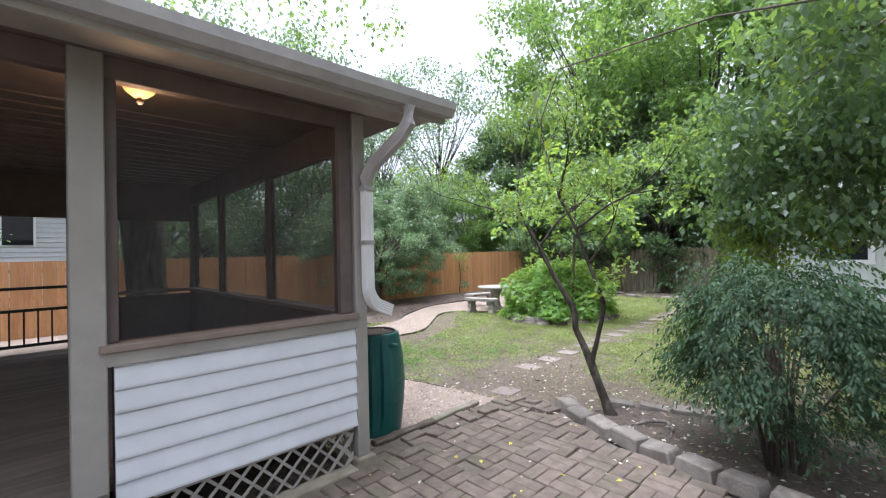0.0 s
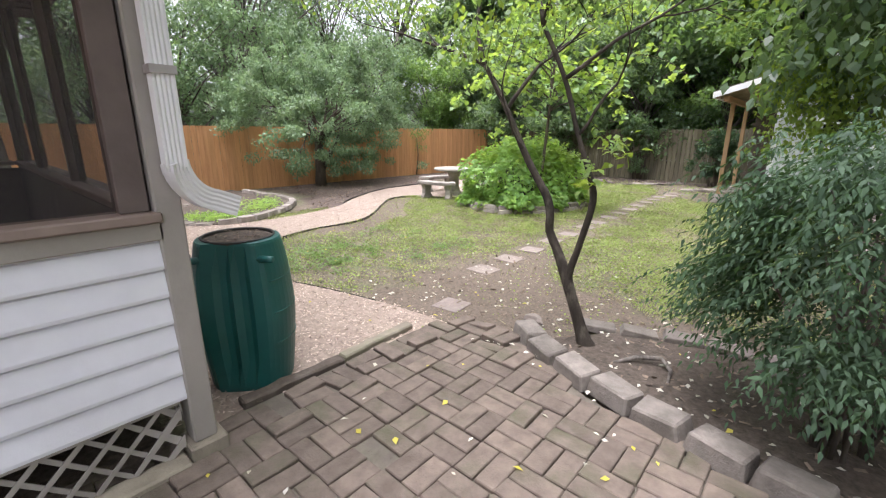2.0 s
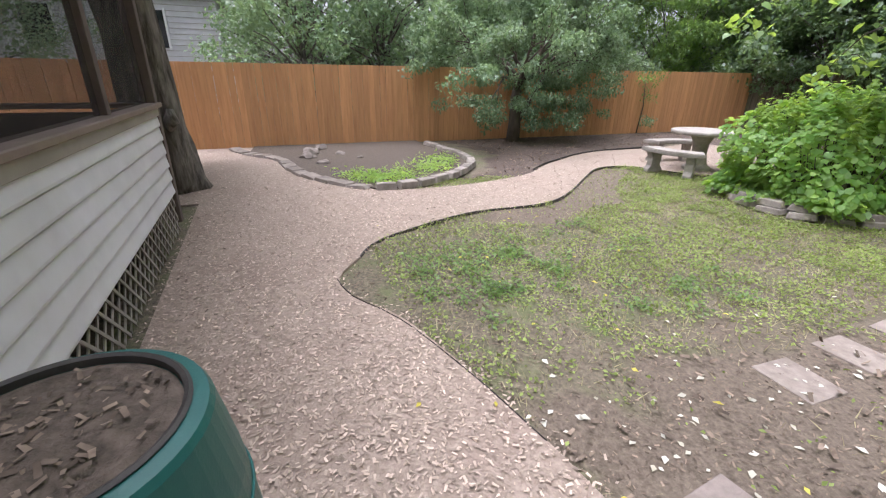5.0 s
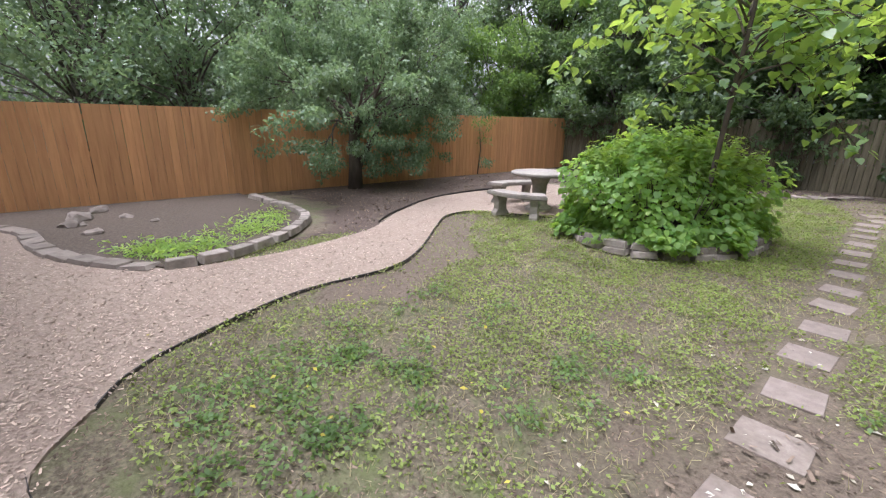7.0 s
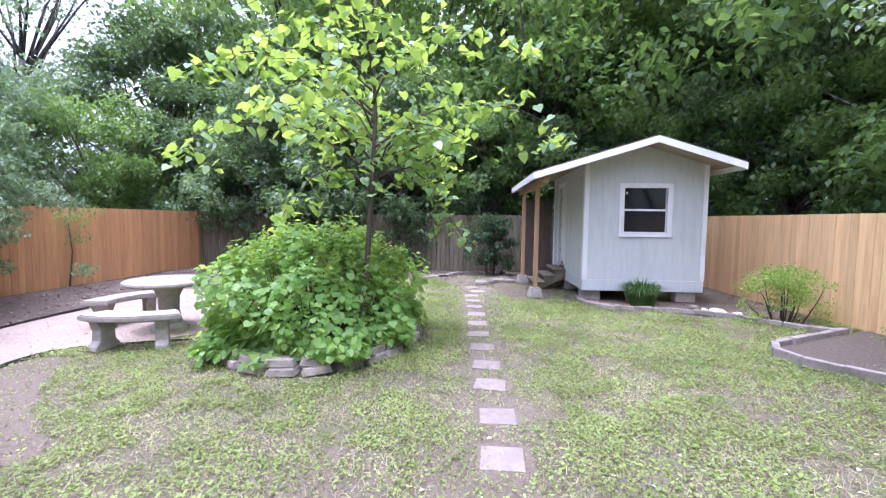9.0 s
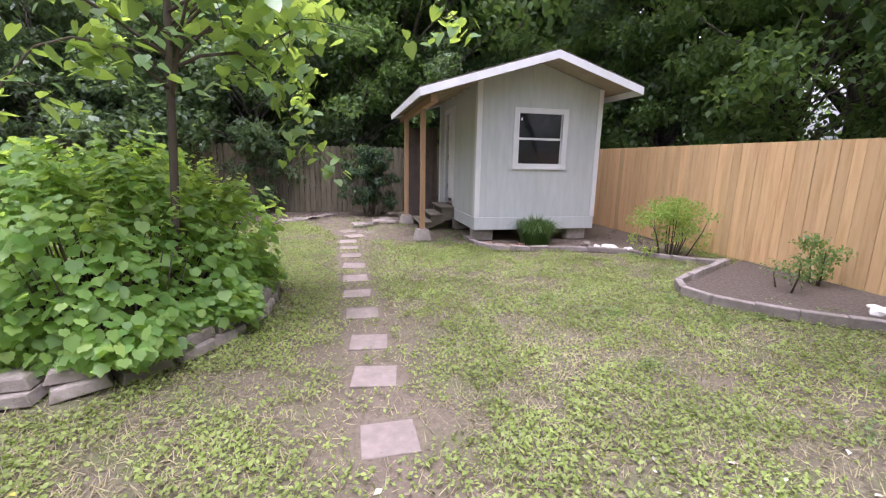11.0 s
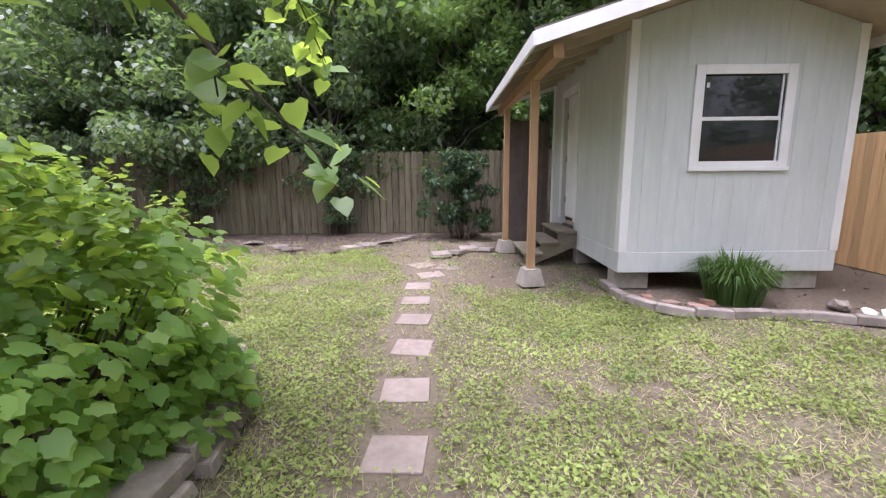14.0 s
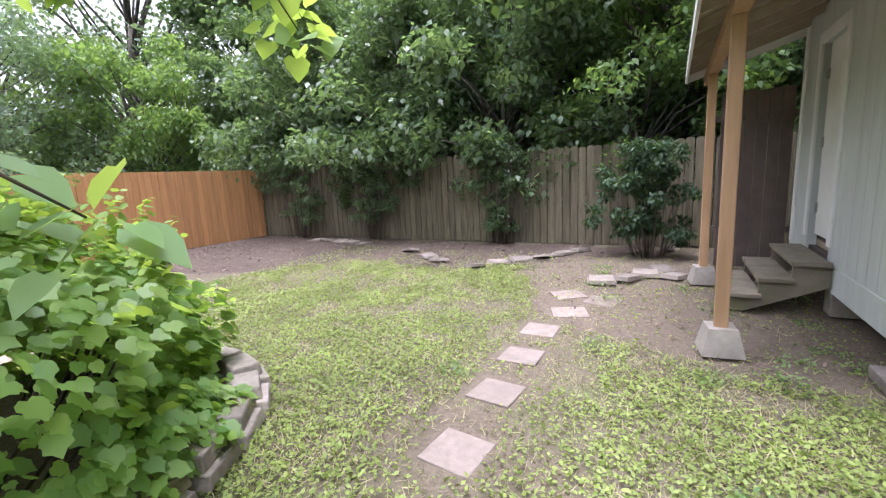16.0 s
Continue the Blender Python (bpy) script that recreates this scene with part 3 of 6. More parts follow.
part("floor", box(SX0 + 0.08, SX1 - 0.07, SY0 + 0.09, SY1 - 0.07, 0.5, 0.56), raw_ply, shed)
for x0, x1, y0, y1 in ((SX0 - 0.012, SX1 + 0.012, SY0 - 0.014, SY0 + 0.02), (SX0 - 0.012, SX0 + 0.02, SY0 + 0.021, SY1), (SX0 - 0.012, SX1 + 0.012, SY1 + 0.001, SY1 + 0.03)):
    part("skirt_board", box(x0, x1, y0, y1, 0.22, 0.449, 0.004), shed_paint, shed)
for x0, x1, y0, y1, top in ((SX0 - 0.02, SX0 + 0.075, SY0 - 0.022, SY0 - 0.001, roof_z(SX0) - 0.06), (SX0 - 0.021, SX0 - 0.001, SY0, SY0 + 0.09, LZ), (SX1 - 0.075, SX1 + 0.02, SY0 - 0.022, SY0 - 0.001, roof_z(SX1) - 0.06), (SX0 - 0.021, SX0 - 0.001, SY1 - 0.09, SY1, LZ)):
    part("corner_trim", box(x0, x1, y0, y1, 0.452, top, 0.003), shed_trim, shed, "white painted corner board")
win = tagged(new("window"), "white-framed sash window with dark glass")
win.parent = shed
for x0, x1, z0, z1 in ((WX0 - 0.02, WX0 + 0.08, WZ0 - 0.02, WZ1 + 0.02), (WX1 - 0.08, WX1 + 0.02, WZ0 - 0.02, WZ1 + 0.02), (WX0 + 0.081, WX1 - 0.081, WZ0 - 0.02, WZ0 + 0.075), (WX0 + 0.081, WX1 - 0.081, WZ1 - 0.075, WZ1 + 0.02)):
    part("window_trim", box(x0, x1, SY0 - 0.024, SY0 + 0.0, z0, z1, 0.003), shed_trim, win)
part("window_sill", box(WX0 - 0.03, WX1 + 0.03, SY0 - 0.04, SY0 - 0.025, WZ0 - 0.03, WZ0 + 0.01, 0.003), shed_trim, win)
wm = (WZ0 + WZ1) / 2
part("sash", box(WX0 + 0.08, WX1 - 0.08, SY0 + 0.012, SY0 + 0.045, wm - 0.02, wm + 0.02, 0.003), shed_trim, win)
for z0, z1, dy in ((WZ0 + 0.07, wm - 0.02, 0.02), (wm + 0.02, WZ1 - 0.07, 0.032)):
    part("pane", box(WX0 + 0.08, WX1 - 0.08, SY0 + dy, SY0 + dy + 0.005, z0, z1), glass, win)
    part("sash", box(WX0 + 0.08, WX0 + 0.1, SY0 + dy - 0.012, SY0 + dy + 0.012, z0, z1), shed_trim, win)
    part("sash", box(WX1 - 0.1, WX1 - 0.08, SY0 + dy - 0.012, SY0 + dy + 0.012, z0, z1), shed_trim, win)
part("sticker", box(WX0 + 0.13, WX0 + 0.16, SY0 + 0.028, SY0 + 0.031, WZ1 - 0.2, WZ1 - 0.15), shed_trim, win)
door = tagged(new("door"), "white shed door standing slightly ajar with steel hinges")
door.parent = shed
part("leaf", box(SX0 + 0.035, SX0 + 0.075, DY0 + 0.02, DY1 - 0.09, DZ0 + 0.01, DZ1 - 0.01, 0.004), shed_trim, door)
for y0, y1, z0, z1 in ((DY0 - 0.09, DY0 + 0.005, DZ0 - 0.02, DZ1 + 0.1), (DY1 - 0.005, DY1 + 0.09, DZ0 - 0.02, DZ1 + 0.1), (DY0 + 0.006, DY1 - 0.006, DZ1 - 0.005, DZ1 + 0.1)):
    part("door_trim", box(SX0 - 0.022, SX0 - 0.001, y0, y1, z0, z1, 0.003), shed_trim, door)
for z in (0.9, 1.55, 2.2):
    part("hinge", box(SX0 + 0.022, SX0 + 0.034, DY1 - 0.13, DY1 - 0.07, z - 0.05, z + 0.05, 0.003), hinge_metal, door)
# roof
RY0, RY1, RXL, RXR = 13.55, 17.7, -2.96, 0.90
for a, b2, n in ((RXL, -0.7, 9), (-0.7, RXR, 6)):
    part("roof_deck", prism([(a, roof_z(a) - 0.05), (b2, roof_z(b2) - 0.05), (b2, roof_z(b2) - 0.025), (a, roof_z(a) - 0.025)], "y", RY0 + 0.02, RY1 - 0.02), raw_ply, shed)
    for i in range(n):
        u0, u1 = a + (b2 - a) * i / n, a + (b2 - a) * (i + 1) / n
        hi0, hi1 = (0.0, 0.012) if a == -0.7 else (0.012, 0.0)
        part("shingle_course", prism([(u0, roof_z(u0) - 0.024), (u1, roof_z(u1) - 0.024), (u1, roof_z(u1) - 0.012 + hi1), (u0, roof_z(u0) - 0.012 + hi0)], "y", RY0 - 0.01, RY1 + 0.01), shingle, shed)
    for y0 in (RY0 - 0.022, RY1):
        part("fascia", prism([(a, roof_z(a) - 0.15), (b2, roof_z(b2) - 0.15), (b2, roof_z(b2) - 0.026), (a, roof_z(a) - 0.026)], "y", y0, y0 + 0.022), shed_trim, shed, "white painted fascia board")
for x in (RXL, RXR):
    part("fascia", box(x - 0.012, x + 0.012, RY0, RY1, roof_z(x) - 0.15, roof_z(x) - 0.027), shed_trim, shed, "white painted fascia board")
for i in range(8):
    y0 = RY0 + 0.25 + i * 0.48
    part("rafter", prism([(RXL + 0.02, roof_z(RXL + 0.02) - 0.14), (SX0 - 0.03, roof_z(SX0) - 0.15), (SX0 - 0.03, roof_z(SX0) - 0.06), (RXL + 0.02, roof_z(RXL + 0.02) - 0.055)], "y", y0, y0 + 0.04), raw_ply, shed)
part("beam", box(-2.77, -2.67, RY0 + 0.1, RY1 - 0.1, 2.36, roof_z(-2.77) - 0.16, 0.004), post_wood, shed)
for y in (14.64, 16.8):
    part("porch_post", box(-2.765, -2.675, y - 0.045, y + 0.045, 0.2, 2.359, 0.006), post_wood, shed, "cedar porch post on a concrete pier block")
    bm = prism([(-0.14, 0), (0.14, 0), (0.095, 0.2), (-0.095, 0.2)], "y", -0.14, 0.14)
    for v in bm.verts:
        if v.co.z > 0.1:
            v.co.y *= 0.68
    ob = part("pier_block", bm, cast_stone, shed)
    ob.matrix_basis = pose(-2.72, y, 0.005, 0, 0, 8)
for k, (x, z) in enumerate(((-1.97, 0.50), (-2.21, 0.34), (-2.45, 0.18))):
    part("tread", box(x - 0.14, x + 0.14, 15.72, 16.78, z - 0.04, z, 0.005), mossy_wood, shed, "worn wooden step")
for y in (15.78, 16.68):
    part("stringer", prism([(-1.82, 0.27), (-1.82, 0.46), (-2.09, 0.46), (-2.09, 0.30), (-2.33, 0.30), (-2.33, 0.14), (-2.57, 0.14), (-2.57, 0.0), (-2.43, 0.0)], "y", y, y + 0.04), mossy_wood, shed, "dark weathered stair stringer")
for k in range(6):
    x0 = -2.56 + k * 0.124
    part("privacy_board", box(x0, x0 + 0.118, SY1 + 0.22 + 0.004 * (k % 2), SY1 + 0.24 + 0.004 * (k % 2), 0.05, 2.24 + 0.01 * (k % 3), 0.003), dark_brown, shed, "dark brown upright board")
for z in (0.5, 1.9):
    part("privacy_rail", box(-2.64, -1.78, SY1 + 0.246, SY1 + 0.285, z, z + 0.08, 0.003), dark_brown, shed)
for x, y in ((SX0 + 0.2, SY0 + 0.2), (SX1 - 0.3, SY0 + 0.15), (SX0 + 0.2, SY1 - 0.25), (SX1 - 0.3, SY1 - 0.25), (SX0 + 0.2, 15.9)):
    part("foundation_block", box(x - 0.2, x + 0.2, y - 0.1, y + 0.1, 0.0, 0.33, 0.008), cast_stone, shed)
part("floor_frame", box(SX0 + 0.03, SX1 - 0.03, SY0 + 0.03, SY1 - 0.03, 0.34, 0.49), dark_brown, shed)

# ---- house with screened porch ----
HX, HY, HXB, DECK = -2.98, 2.64, -7.9, 0.45
house = empty("house", (0, 0, 0), 0, "house with screened corner porch, white siding and taupe trim", "house")
house.scale = (1, 1, 1.1)


w1 = tagged(new("wall"), "white vinyl lap siding above diamond lattice")
w1.parent = house
for i in range(6):
    a, b2 = 0.36 + i * 0.122, 0.36 + (i + 1) * 0.122
    part("siding_board", prism([(HX, a), (HX + 0.026, a - 0.003), (HX + 0.028, a + 0.012), (HX + 0.012, b2 - 0.016), (HX + 0.004, b2 - 0.010), (HX + 0.004, b2), (HX, b2)], "y", 0.97, HY - 0.07), vinyl, w1)
part("stud_wall", box(HX - 0.1, HX - 0.001, 0.97, HY - 0.07, 0.36, 1.1), dark_brown, w1)
w2 = tagged(new("wall"), "white vinyl lap siding above diamond lattice")
w2.parent = house
for i in range(6):
    a, b2 = 0.40 + i * 0.122, 0.40 + (i + 1) * 0.122
    part("siding_board", prism([(HY, a), (HY + 0.026, a - 0.003), (HY + 0.028, a + 0.012), (HY + 0.012, b2 - 0.016), (HY + 0.004, b2 - 0.010), (HY + 0.004, b2), (HY, b2)], "x", HXB, HX - 0.06), vinyl, w2)
part("stud_wall", box(HXB, HX - 0.1, HY - 0.1, HY - 0.001, 0.42, 1.15), dark_brown, w2)
w3 = tagged(new("wall"), "dark brown half wall at the back of the porch")
w3.parent = house
part("stud_wall", box(HXB - 0.1, HXB, 1.1, HY, 0.42, 1.13), dark_brown, w3)
for x0, x1, y0, y1 in ((HX - 0.12, HX + 0.06, 0.9, HY - 0.05), (HXB - 0.1, HX - 0.05, HY - 0.12, HY + 0.06), (HXB - 0.13, HXB + 0.05, 1.1, HY - 0.13)):
    part("sill", box(x0, x1, y0, y1, 1.165, 1.205, 0.006), rust_sill, house, "weathered brown porch sill")
part("sill_trim", box(HX - 0.001, HX + 0.035, 0.93, HY - 0.05, 1.09, 1.164, 0.005), taupe, house)
part("sill_trim", box(HXB, HX - 0.05, HY - 0.001, HY + 0.035, 1.155 - 0.06, 1.164, 0.005), taupe, house)
TOP = 2.72
part("corner_post", box(HX - 0.10, HX + 0.035, HY - 0.07, HY + 0.04, 0.12, TOP, 0.008), taupe, house, "taupe painted porch corner post")
part("post_base", box(HX - 0.12, HX + 0.07, HY - 0.10, HY + 0.08, 0.0, 0.119, 0.01), mossy_wood, house, "mossy lumber post base")
part("porch_post", box(HX - 0.14, HX + 0.03, 0.78, 0.94, 0.2, TOP, 0.008), taupe, house, "taupe painted porch post")
for x in (HXB,):
    part("porch_post", box(x - 0.09, x + 0.02, HY - 0.09, HY + 0.03, 0.1, TOP, 0.006), dark_brown, house)
    part("porch_post", box(x - 0.09, x + 0.02, 1.0, 1.1, 0.1, TOP, 0.006), dark_brown, house)
for x in (-6.45, -4.75):
    part("mullion", box(x - 0.045, x + 0.045, HY - 0.08, HY + 0.0, 1.206, TOP, 0.004), dark_brown, house)
part("mullion", box(HX - 0.11, HX + 0.0, HY - 0.19, HY - 0.08, 1.206, TOP, 0.004), dark_brown, house)
part("mullion", box(HX - 0.08, HX - 0.02, 0.942, 1.0, 1.206, TOP, 0.004), dark_brown, house)
part("header", box(HXB, HX, HY - 0.08, HY, 2.45, TOP, 0.004), dark_brown, house)
part("header", box(HXB - 0.08, HXB, -3.0, HY, 2.2, TOP, 0.004), dark_brown, house)
part("header", box(HX - 0.1, HX - 0.01, -3.0, HY - 0.08, 2.6, TOP, 0.004), dark_brown, house)
for bm, lab in ((box(HX - 0.052, HX - 0.05, 1.0, HY - 0.19, 1.206, 2.6), "a"), (box(HXB, HX - 0.1, HY - 0.042, HY - 0.04, 1.206, 2.45), "b"), (box(HXB - 0.042, HXB - 0.04, 1.1, HY - 0.08, 1.206, 2.2), "c")):
    part("insect_screen", bm, screen_mesh, house, "dark insect screen")
part("porch_ceiling", box(HXB - 0.5, HX + 0.35, -3.0, HY + 0.45, TOP, TOP + 0.03), dark_brown, house, "dark brown boarded porch ceiling")
for i in range(16):
    x = HXB + 0.25 * i + 0.1
    part("ceiling_batten", box(x, x + 0.02, -3.0, HY + 0.4, TOP - 0.012, TOP - 0.001), dark_brown, house)
EX = -2.52
for i in range(12):
    u0, u1 = EX - i * 0.42, EX - (i + 1) * 0.42
    s0, s1 = 2.80 + i * 0.42 * 0.3, 2.80 + (i + 1) * 0.42 * 0.3
    part("shingle_course", prism([(u0, s0), (u1, s1), (u1, s1 + 0.03), (u0, s0 + 0.045)], "y", -3.2, HY + 0.6), shingle, house)
part("roof_slope", prism([(EX - 5.04, 4.31), (EX - 10, 2.82), (EX - 10, 2.86), (EX - 5.04, 4.36)], "y", -3.2, HY + 0.6), shingle, house)
part("gable", prism([(EX - 0.15, 2.75), (EX - 5.04, 4.30), (EX - 9.9, 2.75)], "y", HY - 0.06, HY - 0.01), vinyl, house)
part("rake_board", prism([(EX - 0.02, 2.66), (EX - 5.04, 4.17), (EX - 5.04, 4.30), (EX - 0.02, 2.795)], "y", HY + 0.56, HY + 0.59), taupe, house)
part("soffit", box(EX - 0.35, EX - 0.03, -3.2, HY + 0.55, 2.70, 2.716), taupe, house)
part("eave_board", box(EX - 0.03, EX, -3.2, HY + 0.59, 2.66, 2.80, 0.003), taupe, house)
part("gutter", prism([(EX + 0.001, 2.70), (EX + 0.07, 2.70), (EX + 0.11, 2.75), (EX + 0.115, 2.805), (EX + 0.105, 2.805), (EX + 0.06, 2.715), (EX + 0.012, 2.715), (EX + 0.012, 2.80), (EX + 0.001, 2.80)], "y", -3.2, HY + 0.62), gutter_grey, house, "weathered grey rain gutter")
# downspout
spout = tagged(new("downspout"), "white ribbed aluminium downspout with curved outlet")
spout.parent = house


FLUTES = [(u, -1 + 0.12 * (k % 2)) for k, u in enumerate(np.linspace(-1, 1, 9))] + [(1 - 0.12 * (k % 2), u) for k, u in enumerate(np.linspace(-0.8, 0.8, 9))] + [(u, 1 - 0.12 * (k % 2)) for k, u in enumerate(np.linspace(1, -1, 9))] + [(-1 + 0.12 * (k % 2), u) for k, u in enumerate(np.linspace(0.8, -0.8, 9))]


def rect_duct(pts, w, d, name, mat):
    """A flat duct along pts in the plane y-z (or x-z), w wide across x."""
    bm = bmesh.new()
    rings = []
    for i, p in enumerate(pts):
        p = Vector(p)
        t = (Vector(pts[min(i + 1, len(pts) - 1)]) - Vector(pts[max(i - 1, 0)])).normalized()
        s = Vector((0, 0, 1)).cross(t)
        s = s.normalized() if s.length > 0.05 else Vector((1, 0, 0))
        n = t.cross(s)
        rings.append([bm.verts.new(p + s * a * w / 2 + n * b3 * d / 2) for a, b3 in FLUTES])
    for a, b3 in zip(rings, rings[1:]):
        for k in range(len(a)):
            bm.faces.new((a[k], a[(k + 1) % len(a)], b3[(k + 1) % len(a)], b3[k]))
    bm.faces.new(rings[0][::-1])
    bm.faces.new(rings[-1])
    bmesh.ops.recalc_face_normals(bm, faces=bm.faces)
    return part(name, bm, mat, spout)


dx, dy = HX + 0.085, HY + 0.02
rect_duct([(EX + 0.05, dy + 0.12, 2.705), (EX + 0.05, dy + 0.12, 2.58), (EX - 0.02, dy + 0.10, 2.50), (dx + 0.06, dy + 0.03, 2.32), (dx, dy, 2.22), (dx, dy, 2.12)], 0.065, 0.09, "elbow", gutter_grey)
rect_duct([(dx, dy, 2.14), (dx, dy, 1.75), (dx, dy, 1.38)], 0.062, 0.085, "pipe", spout_white)
rect_duct([(dx - 0.001, dy, 1.40)] + [(dx - 0.03 * k / 8, dy + 0.17 * (1 - math.cos(k / 8 * 1.35)) + 0.02 * k / 8, 1.40 - 0.17 * math.sin(k / 8 * 1.35)) for k in range(1, 9)] + [(dx - 0.04, dy + 0.25, 1.195)], 0.068, 0.09, "elbow", spout_white)
part("strap", box(dx - 0.04, dx + 0.04, dy - 0.05, dy + 0.05, 1.72, 1.75), gutter_grey, spout)
part("strap", box(dx - 0.04, dx + 0.04, dy - 0.05, dy + 0.05, 2.13, 2.16), gutter_grey, spout)


def lattice(name, a, b, z0, z1, inward):
    """A diamond lattice panel between a and b (ends on the plan), slat by slat."""
    a, b = Vector((*a, 0)), Vector((*b, 0))
    L = (b - a).length
    root = tagged(new(name), "taupe wooden diamond lattice skirt")
    root.parent = house
    root.matrix_basis = pose(a.x, a.y, 0, 0, 0, math.degrees(math.atan2((b - a).y, (b - a).x)))
    h = z1 - z0
    for s, dy2 in ((1, 0.0), (-1, 0.009)):
        u = -h
        while u < L:
            lo, hi = max(u, 0) if s > 0 else max(u, 0), min(u + h, L)
            if hi - lo > 0.03:
                f = (lambda q: z0 + (q - u)) if s > 0 else (lambda q: z1 - (q - u))
                w = 0.027
                part("lattice_slat", prism([(lo, max(z0, min(z1, f(lo) - w))), (hi, max(z0, min(z1, f(hi) - w))), (hi, max(z0, min(z1, f(hi) + w))), (lo, max(z0, min(z1, f(lo) + w)))], "y", dy2 * inward, (dy2 + 0.008) * inward), taupe, root)
            u += 0.145
    part("lattice_rail", box(0, L, -0.012, 0.012, z1 - 0.012, z1 + 0.03), taupe, root)
    return root


lattice("lattice_panel", (HX, 1.15), (HX, HY - 0.1), 0.06, 0.35, 1)
lattice("lattice_panel", (HXB, HY), (HX - 0.1, HY), 0.02, 0.41, -1)
part("ground_sill", box(HX - 0.03, HX + 0.1, 1.6, HY - 0.11, 0.0, 0.075, 0.01), mossy_wood, house, "mossy lumber edge below the lattice")
# deck, steps, rail
deck = tagged(new("deck"), "worn grey wooden deck boards")
deck.parent = house
x = HXB - 0.6
while x < -1.6:
    part("deck_board", box(x, x + 0.134, -3.0, 0.93 if x > HX - 0.15 else HY - 0.12, DECK - 0.03, DECK, 0.003), deck_wood, deck)
    x += 0.14
part("rim_joist", box(HX + 0.05, -1.6, 0.89, 0.925, 0.05, DECK - 0.031), deck_wood, deck)
part("underside", box(HXB - 0.6, -1.62, -3.0, 0.88, 0.02, 0.10), soil, deck)
part("underside", box(HXB, HX - 0.14, 1.04, HY - 0.13, 0.02, 0.10), soil, deck)
for k, (y, z) in enumerate(((1.11, 0.30), (1.45, 0.17))):
    for j in range(2):
        part("tread", box(HX + 0.06 + 0.1 * k, -1.6, y - 0.17 + j * 0.165, y - 0.012 + j * 0.165, z - 0.035, z, 0.004), deck_wood, deck, "weathered wooden step")
    part("riser", box(HX + 0.08 + 0.1 * k, -1.62, y + 0.12, y + 0.14, 0.0, z - 0.036), mossy_wood, deck)
rail = tagged(new("railing"), "black metal deck railing")
rail.parent = house
for z in (0.62, 1.05, 1.32):
    part("rail_bar", box(HXB - 0.06, HXB - 0.03, -3.0, 1.0, z - 0.018, z + 0.018), black_iron, rail)
for i in range(28):
    part("baluster", box(HXB - 0.055, HXB - 0.035, -2.95 + i * 0.14, -2.93 + i * 0.14, 0.62, 1.05), black_iron, rail)
part("wall", box(HXB - 0.4, -1.5, -3.25, -3.05, 0, 2.75), vinyl, house, "house wall behind the deck")
# porch lamp
lamp = empty("ceiling_lamp", (-3.22, 1.15, TOP * 1.1), 0, "lit amber glass bowl lamp hung under the porch ceiling", "ceiling lamp")
part("shade", lathe([(0.012, -0.14), (0.04, -0.132), (0.075, -0.105), (0.098, -0.072), (0.105, -0.058), (0.1, -0.056), (0.088, -0.065), (0.02, -0.07)], 24), lamp_glow, lamp, "glowing amber glass bowl")
part("stem", lathe([(0.06, -0.013), (0.06, -0.03), (0.012, -0.035), (0.012, -0.16), (0.02, -0.165), (0.012, -0.18)], 16), dark_brown, lamp)
bulb = bpy.data.lights.new("bulb", "POINT")
bulb.energy, bulb.color, bulb.shadow_soft_size = 5.0, (1.0, 0.6, 0.28), 0.05
bo = new("bulb", bulb)
bo.location = (-3.22, 1.15, TOP * 1.1 - 0.24)

# ---- neighbours ----
def far_house(name, x0, x1, y0, y1, h, ridge, label, axis="x"):
    root = empty(name, (0, 0, 0), 0, label, "house")
    wall = part("wall", box(x0, x1, y0, y1, 0, h), vinyl, root)
    for i in range(int(h / 0.2)):
        part("siding_board", box(x1, x1 + 0.02, y0, y1, i * 0.2, i * 0.2 + 0.012), taupe, root) if axis == "x" else part("siding_board", box(x0, x1, y0 - 0.02, y0, i * 0.2, i * 0.2 + 0.012), taupe, root)
    c = (x0 + x1) / 2
    d = (y0 + y1) / 2
    if axis == "x":
        bm = prism([(x0 - 0.5, h), (x1 + 0.5, h), (c, ridge)], "y", y0 - 0.4, y1 + 0.4)
    else:
        bm = prism([(y0 - 0.5, h), (y1 + 0.5, h), (d, ridge)], "x", x0 - 0.4, x1 + 0.4)
    part("roof", bm, shingle, root)
    for k in range(3):
        if axis == "x":
            q = y0 + (y1 - y0) * (0.2 + 0.3 * k)
            w = part("window", box(x1 + 0.021, x1 + 0.04, q - 0.45, q + 0.45, h - 1.9, h - 0.6), glass, root)
            part("frame", box(x1 + 0.021, x1 + 0.06, q - 0.53, q - 0.451, h - 1.98, h - 0.52), shed_trim, w)
            part("frame", box(x1 + 0.021, x1 + 0.06, q + 0.451, q + 0.53, h - 1.98, h - 0.52), shed_trim, w)
        else:
            q = x0 + (x1 - x0) * (0.2 + 0.3 * k)
            part("window", box(q - 0.45, q + 0.45, y0 - 0.04, y0 - 0.021, h - 1.9, h - 0.6), glass, root)
    return root


far_house("neighbour_house", -33, -24, -9, 2.6, 4.4, 6.5, "white two-storey neighbour house behind the cedar fence")
far_house("neighbour_cottage", -8.5, -1.5, 31, 38, 3.2, 5.2, "white cottage half hidden beyond the back fence", "y")

